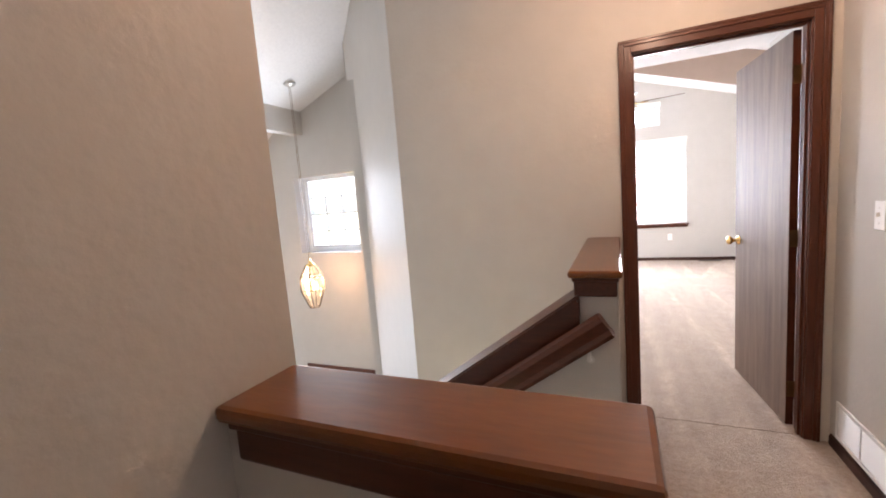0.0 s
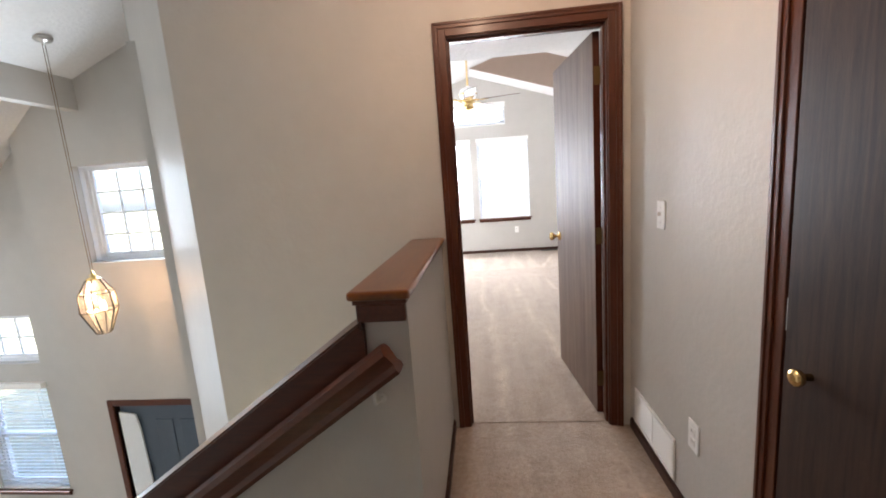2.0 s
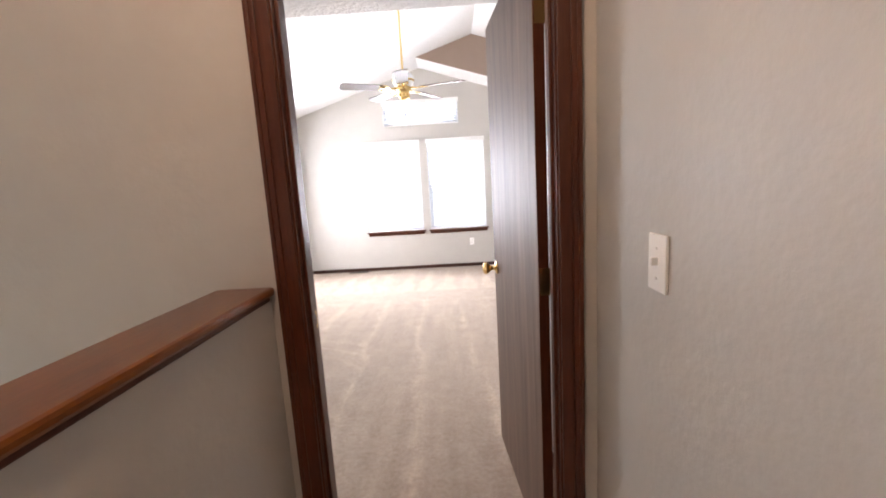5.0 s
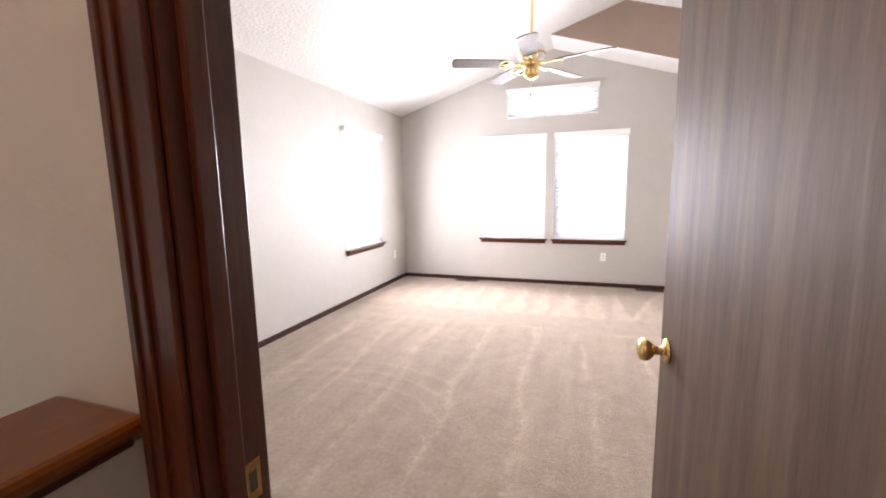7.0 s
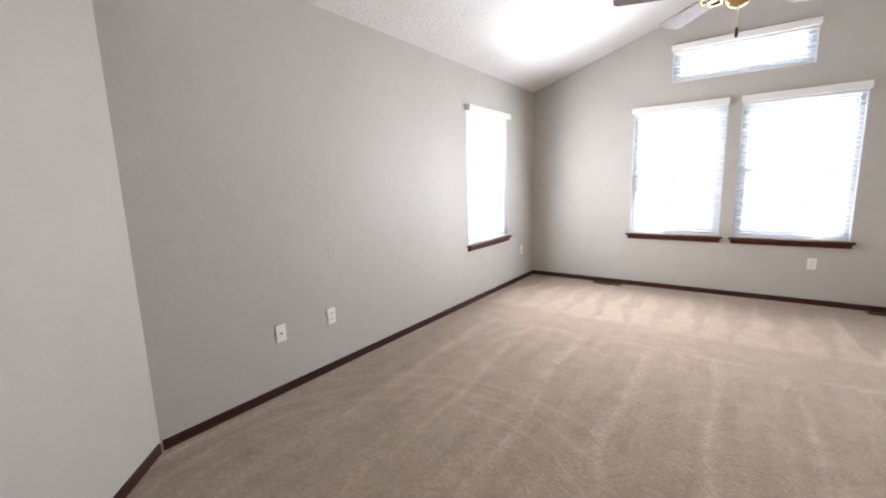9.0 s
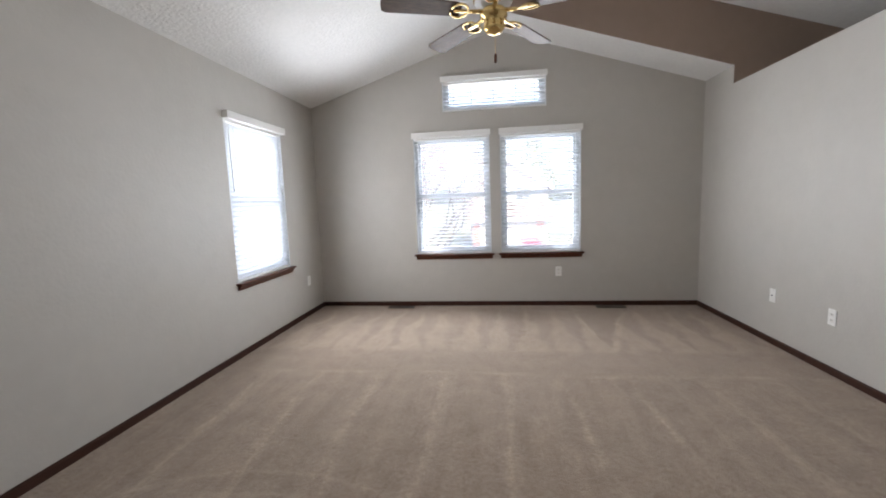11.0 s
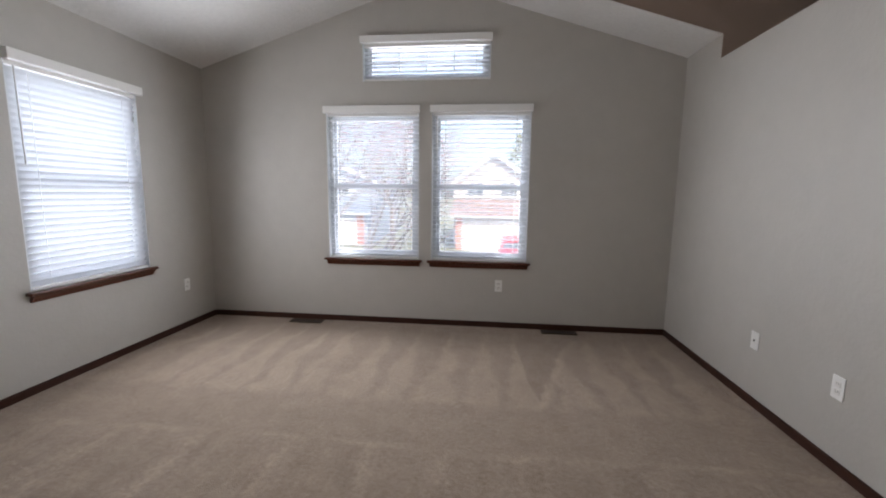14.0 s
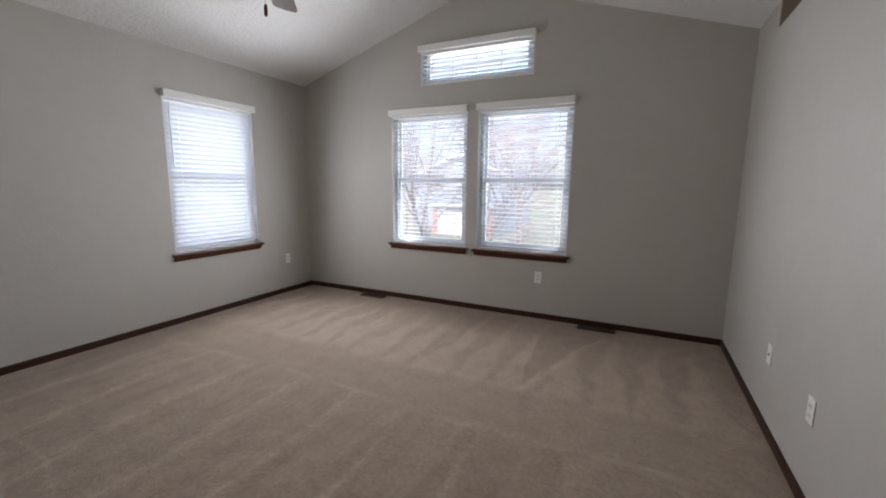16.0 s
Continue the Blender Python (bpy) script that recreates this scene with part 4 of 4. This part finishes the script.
outlet(pose(0.834, FRONT, 0.415))
outlet(pose(LEFT, 8.11, 0.41, 0, 0, 90))
outlet(pose(LEFT, 4.94, 0.40, 0, 0, 90))
outlet(pose(LEFT, 4.54, 0.40, 0, 0, 90), "white cable jack plate above the baseboard", True)
outlet(pose(RIGHT, 7.24, 0.41, 0, 0, -90), "white cable jack plate above the baseboard", True)
outlet(pose(RIGHT, 6.63, 0.40, 0, 0, -90))
outlet(pose(HALLR, 2.30, 0.36, 0, 0, -90), "white duplex wall outlet in the hall")

switch = thing("light_switch", "white toggle light switch on the hall wall", "light switch")
switch.matrix_basis = pose(HALLR, 2.593, 1.15, 0, 0, -90)
bm = bmesh.new()
box(bm, -0.035, 0.035, -0.006, 0.0, -0.057, 0.057, 0.0025)
part("plate", bm, PLASTIC, switch)
bm = bmesh.new()
box(bm, -0.005, 0.005, -0.018, -0.004, -0.004, 0.012, 0.002)
part("toggle", bm, GRILLE, switch)
for zc in (-0.03, 0.03):
    bm = bmesh.new()
    lathe(bm, [(0.003, -0.0072), (0.003, -0.006)], 8, 'Y', (0, 0, zc))
    part("screw", bm, NICKEL, switch)

grille = thing("return_air_grille", "white enamelled return-air grille with louvres", "vent")
grille.matrix_basis = pose(HALLR, 2.65, 0.16, 0, 0, -90)
GW, GH = 0.212, 0.092
for dims in ((-GW, GW, -0.010, -0.001, GH - 0.018, GH), (-GW, GW, -0.010, -0.001, -GH, -GH + 0.018), (-GW, -GW + 0.018, -0.010, -0.001, -GH + 0.018, GH - 0.018), (GW - 0.018, GW, -0.010, -0.001, -GH + 0.018, GH - 0.018)):
    block("frame", GRILLE, grille, dims, bevel=0.002)
block("backing", GRILLE, grille, (-GW + 0.018, GW - 0.018, -0.002, -0.0005, -GH + 0.018, GH - 0.018))
bm = bmesh.new()
prism(bm, [(-0.0085, -0.004), (-0.0075, -0.004), (-0.0025, 0.004), (-0.0035, 0.004)], 'x', -GW + 0.018, GW - 0.018)
louvre = mesh_of(bm, "louvre", GRILLE)
for i in range(13):
    lo = new("louvre", louvre)
    lo.parent = grille
    lo.location = (0, 0, -GH + 0.026 + i * 0.0117)
block("divider", GRILLE, grille, (-0.003, 0.003, -0.0090, -0.001, -GH + 0.018, GH - 0.018))


def register(x, y):
    r = thing("floor_register", "brown metal floor register set in the carpet", "vent", "floor registers", at=(x, y, 0.002))
    for dims in ((-0.165, 0.165, -0.055, -0.042, 0, 0.008), (-0.165, 0.165, 0.042, 0.055, 0, 0.008), (-0.165, -0.15, -0.042, 0.042, 0, 0.008), (0.15, 0.165, -0.042, 0.042, 0, 0.008)):
        block("frame", REGISTER, r, dims, bevel=0.002)
    block("duct", SOCKET, r, (-0.15, 0.15, -0.042, 0.042, -0.001, 0.001))
    for i in range(14):
        x0 = -0.142 + i * 0.0212
        block("slat", REGISTER, r, (x0, x0 + 0.008, -0.042, 0.042, 0.001, 0.006))


register(-1.075, 8.405)
register(1.41, 8.415)

# ---- outside ----
GROUND = -2.95
bm = bmesh.new()
box(bm, -400, 400, -200, 600, GROUND - 0.5, GROUND)
structure("ground", bm, LAWN, "patchy spring lawn", "ground")
bm = bmesh.new()
box(bm, -150, 150, 19, 27, GROUND, GROUND + 0.02)
structure("road", bm, ASPHALT, "grey asphalt street", "road")
bm = bmesh.new()
box(bm, -0.3, 5.2, 27, 36, GROUND, GROUND + 0.03)
structure("pavement", bm, CONCRETE, "pale concrete driveway", "driveway")


def gable_roof(bm, x0, x1, y0, y1, z, rise, over=0.4):
    """Ridge along y, gable to the street."""
    xm = (x0 + x1) / 2
    d = over * rise / (xm - x0)
    prism(bm, [(x0 - over, z - d), (xm, z + rise), (x1 + over, z - d), (x1 + over, z - d + 0.22), (xm, z + rise + 0.25), (x0 - over, z - d + 0.22)], 'y', y0 - over, y1)


def house(name, x, y, w, siding, roofing, label, rise=0.22, garage=(0.42, 0.95), brick=False):
    h = thing(name, label, "house", at=(x, y, GROUND))
    top = 5.2 + w * rise
    g0, g1 = garage[0] * w, garage[1] * w
    bm = bmesh.new()
    prism(bm, [(0, 0), (w, 0), (w, 5.2), (w / 2, top), (0, 5.2)], 'y', 3.0, 11.0)
    box(bm, g0 - 0.5, g1 + 0.9, 0, 3.0, 0, 2.7)
    part("wall", bm, siding, h)
    bm = bmesh.new()
    gable_roof(bm, 0, w, 3.0, 11.0, 5.2, w * rise)
    part("roof", bm, roofing, h, "shingled gable roof")
    bm = bmesh.new()
    prism(bm, [(-0.5, 2.55), (3.1, 3.85), (3.1, 4.0), (-0.6, 2.70)], 'x', g0 - 0.9, g1 + 1.3)
    part("roof", bm, roofing, h, "lower garage roof")
    for side in (-1, 1):
        bm = bmesh.new()
        d = 0.4 * rise * 2
        xa = w / 2 + side * (w / 2 + 0.42)
        prism(bm, [(w / 2, top + 0.25), (xa, 5.2 - d + 0.2), (xa, 5.2 - d - 0.1), (w / 2, top - 0.05)], 'y', 2.5, 2.62)
        part("bargeboard", bm, HOUSETRIM, h, "white bargeboard")
    block("gutter", HOUSETRIM, h, (g0 - 0.9, g1 + 1.3, -0.66, -0.54, 2.52, 2.66))
    g = block("garage_door", HOUSETRIM, h, (g0, g1, -0.06, 0.0, 0, 2.15), "white panelled garage door")
    step = (g1 - g0) / 4
    for i in range(4):
        for j in range(4):
            px = g0 + i * step
            block("panel", SIDING, g, (px + 0.08, px + step - 0.08, -0.085, -0.058, 0.08 + j * 0.52, 0.5 + j * 0.52))
    for wx in (0.16, 0.58):
        win = block("window", HOUSETRIM, h, (w * wx, w * wx + 1.5, 2.90, 3.0, 4.05, 5.35))
        for k in (0, 1):
            block("pane", DARKPANE, win, (w * wx + 0.1 + 0.68 * k, w * wx + 0.72 + 0.68 * k, 2.86, 2.899, 4.15, 5.25))
    if brick:
        block("brick_pier", BRICK, h, (g0 - 0.5, g0 - 0.02, -0.12, -0.001, 0, 2.5))
        block("brick_pier", BRICK, h, (g1 + 0.02, g1 + 0.6, -0.12, -0.001, 0, 2.5))
    return h


house("house", -2.1, 36, 6.6, SIDING, ROOF, "pale sided two-storey house across the street", 0.35, (0.14, 0.80), True)
house("house", -18.5, 37, 9.5, SLATE, BLUEROOF, "slate-blue two-storey house with brick piers", 0.2, (0.42, 0.9), True)
house("house", 10.5, 37, 9.0, SIDING2, ROOF, "tan two-storey house across the street")
side_house = house("house", 0, 0, 9.0, SIDING, ROOF, "pale neighbouring house beside the lot")
side_house.matrix_basis = pose(-16.0, -1.0, GROUND, 0, 0, 90)


def grow(bm, twigs, rng, p, d, length, radius, depth):
    q = p + d * length
    tube(bm if depth > 1 else twigs, p, q, radius, radius * 0.72, 6 if depth > 2 else 4)
    if depth == 0:
        return
    for k in range(3):
        t = rng.uniform(0.55, 1.0) if k else 1.0
        nd = (d + Vector((rng.uniform(-1, 1), rng.uniform(-1, 1), rng.uniform(-0.35, 0.75))) * 0.72).normalized()
        grow(bm, twigs, rng, p + d * length * t, nd, length * rng.uniform(0.62, 0.85), radius * 0.62 * (1.0 if k == 0 else 0.85), depth - 1)


def bare_tree(x, y, seed, scale, label):
    rng = random.Random(seed)
    t = thing("tree", label, "tree", at=(x, y, GROUND))
    bm, tw = bmesh.new(), bmesh.new()
    tube(bm, (0, 0, -0.1), (0, 0, 1.7 * scale), 0.11 * scale, 0.085 * scale, 10)
    for k in range(6):
        a = 1.05 * k + rng.uniform(-0.4, 0.4)
        grow(bm, tw, rng, Vector((0, 0, (1.4 + 0.1 * k) * scale)), Vector((0.65 * math.cos(a), 0.65 * math.sin(a), 0.85)).normalized(), 1.5 * scale, 0.052 * scale, 5)
    part("trunk", bm, BARK, t)
    part("crown", tw, BUDS, t, "fine reddish bare twigs")


bare_tree(-2.4, 12.4, 3, 1.12, "bare spreading tree in front of the house")
bare_tree(-5.9, 32.5, 8, 1.9, "bare tree with pinkish twigs on the far lawn")
bare_tree(-13.5, 31.0, 5, 1.1, "bare tree across the street")

ever = thing("tree", "yellow-green leafy tree behind the house", "tree", at=(4.6, 52.0, GROUND))
rng = random.Random(4)
bm = bmesh.new()
tube(bm, (0, 0, 0), (0, 0, 8), 0.3, 0.1, 8)
part("trunk", bm, BARK, ever)
bm = bmesh.new()
for i in range(700):
    h = rng.uniform(2.0, 11.0)
    r = (1 - abs(h - 6.0) / 6.5) * 3.0 * math.sqrt(rng.random())
    a = rng.uniform(0, 6.283)
    c = Vector((r * math.cos(a), r * math.sin(a), h))
    s = rng.uniform(0.15, 0.4)
    vs = [bm.verts.new(c + Vector((rng.uniform(-s, s), rng.uniform(-s, s), rng.uniform(-s, s)))) for _ in range(4)]
    for tri in ((0, 1, 2), (0, 2, 3), (0, 3, 1), (1, 3, 2)):
        bm.faces.new([vs[k] for k in tri])
part("crown", bm, LEAF, ever)

car = thing("car", "red car parked in the driveway", "car", at=(2.4, 31.3, GROUND + 0.03))
bm = bmesh.new()
prism(bm, [(-0.85, 0.3), (0.85, 0.3), (0.88, 0.55), (0.84, 0.85), (0.66, 1.32), (0.55, 1.42), (-0.55, 1.42), (-0.66, 1.32), (-0.84, 0.85), (-0.88, 0.55)], 'y', -1.4, 2.2)
bmesh.ops.bevel(bm, geom=list(bm.edges), offset=0.06, segments=2, affect='EDGES')
part("body", bm, REDPAINT, car)
bm = bmesh.new()
prism(bm, [(-0.72, 0.90), (0.72, 0.90), (0.58, 1.30), (-0.58, 1.30)], 'y', -1.425, -1.38)
part("rear_window", bm, DARKPANE, car)
for wx in (-0.78, 0.78):
    for wy in (-0.8, 1.6):
        bm = bmesh.new()
        lathe(bm, [(0.18, -0.1), (0.31, -0.09), (0.32, 0.0), (0.31, 0.09), (0.18, 0.1)], 18, 'X', (wx, wy, 0.32))
        part("wheel", bm, RUBBER, car)
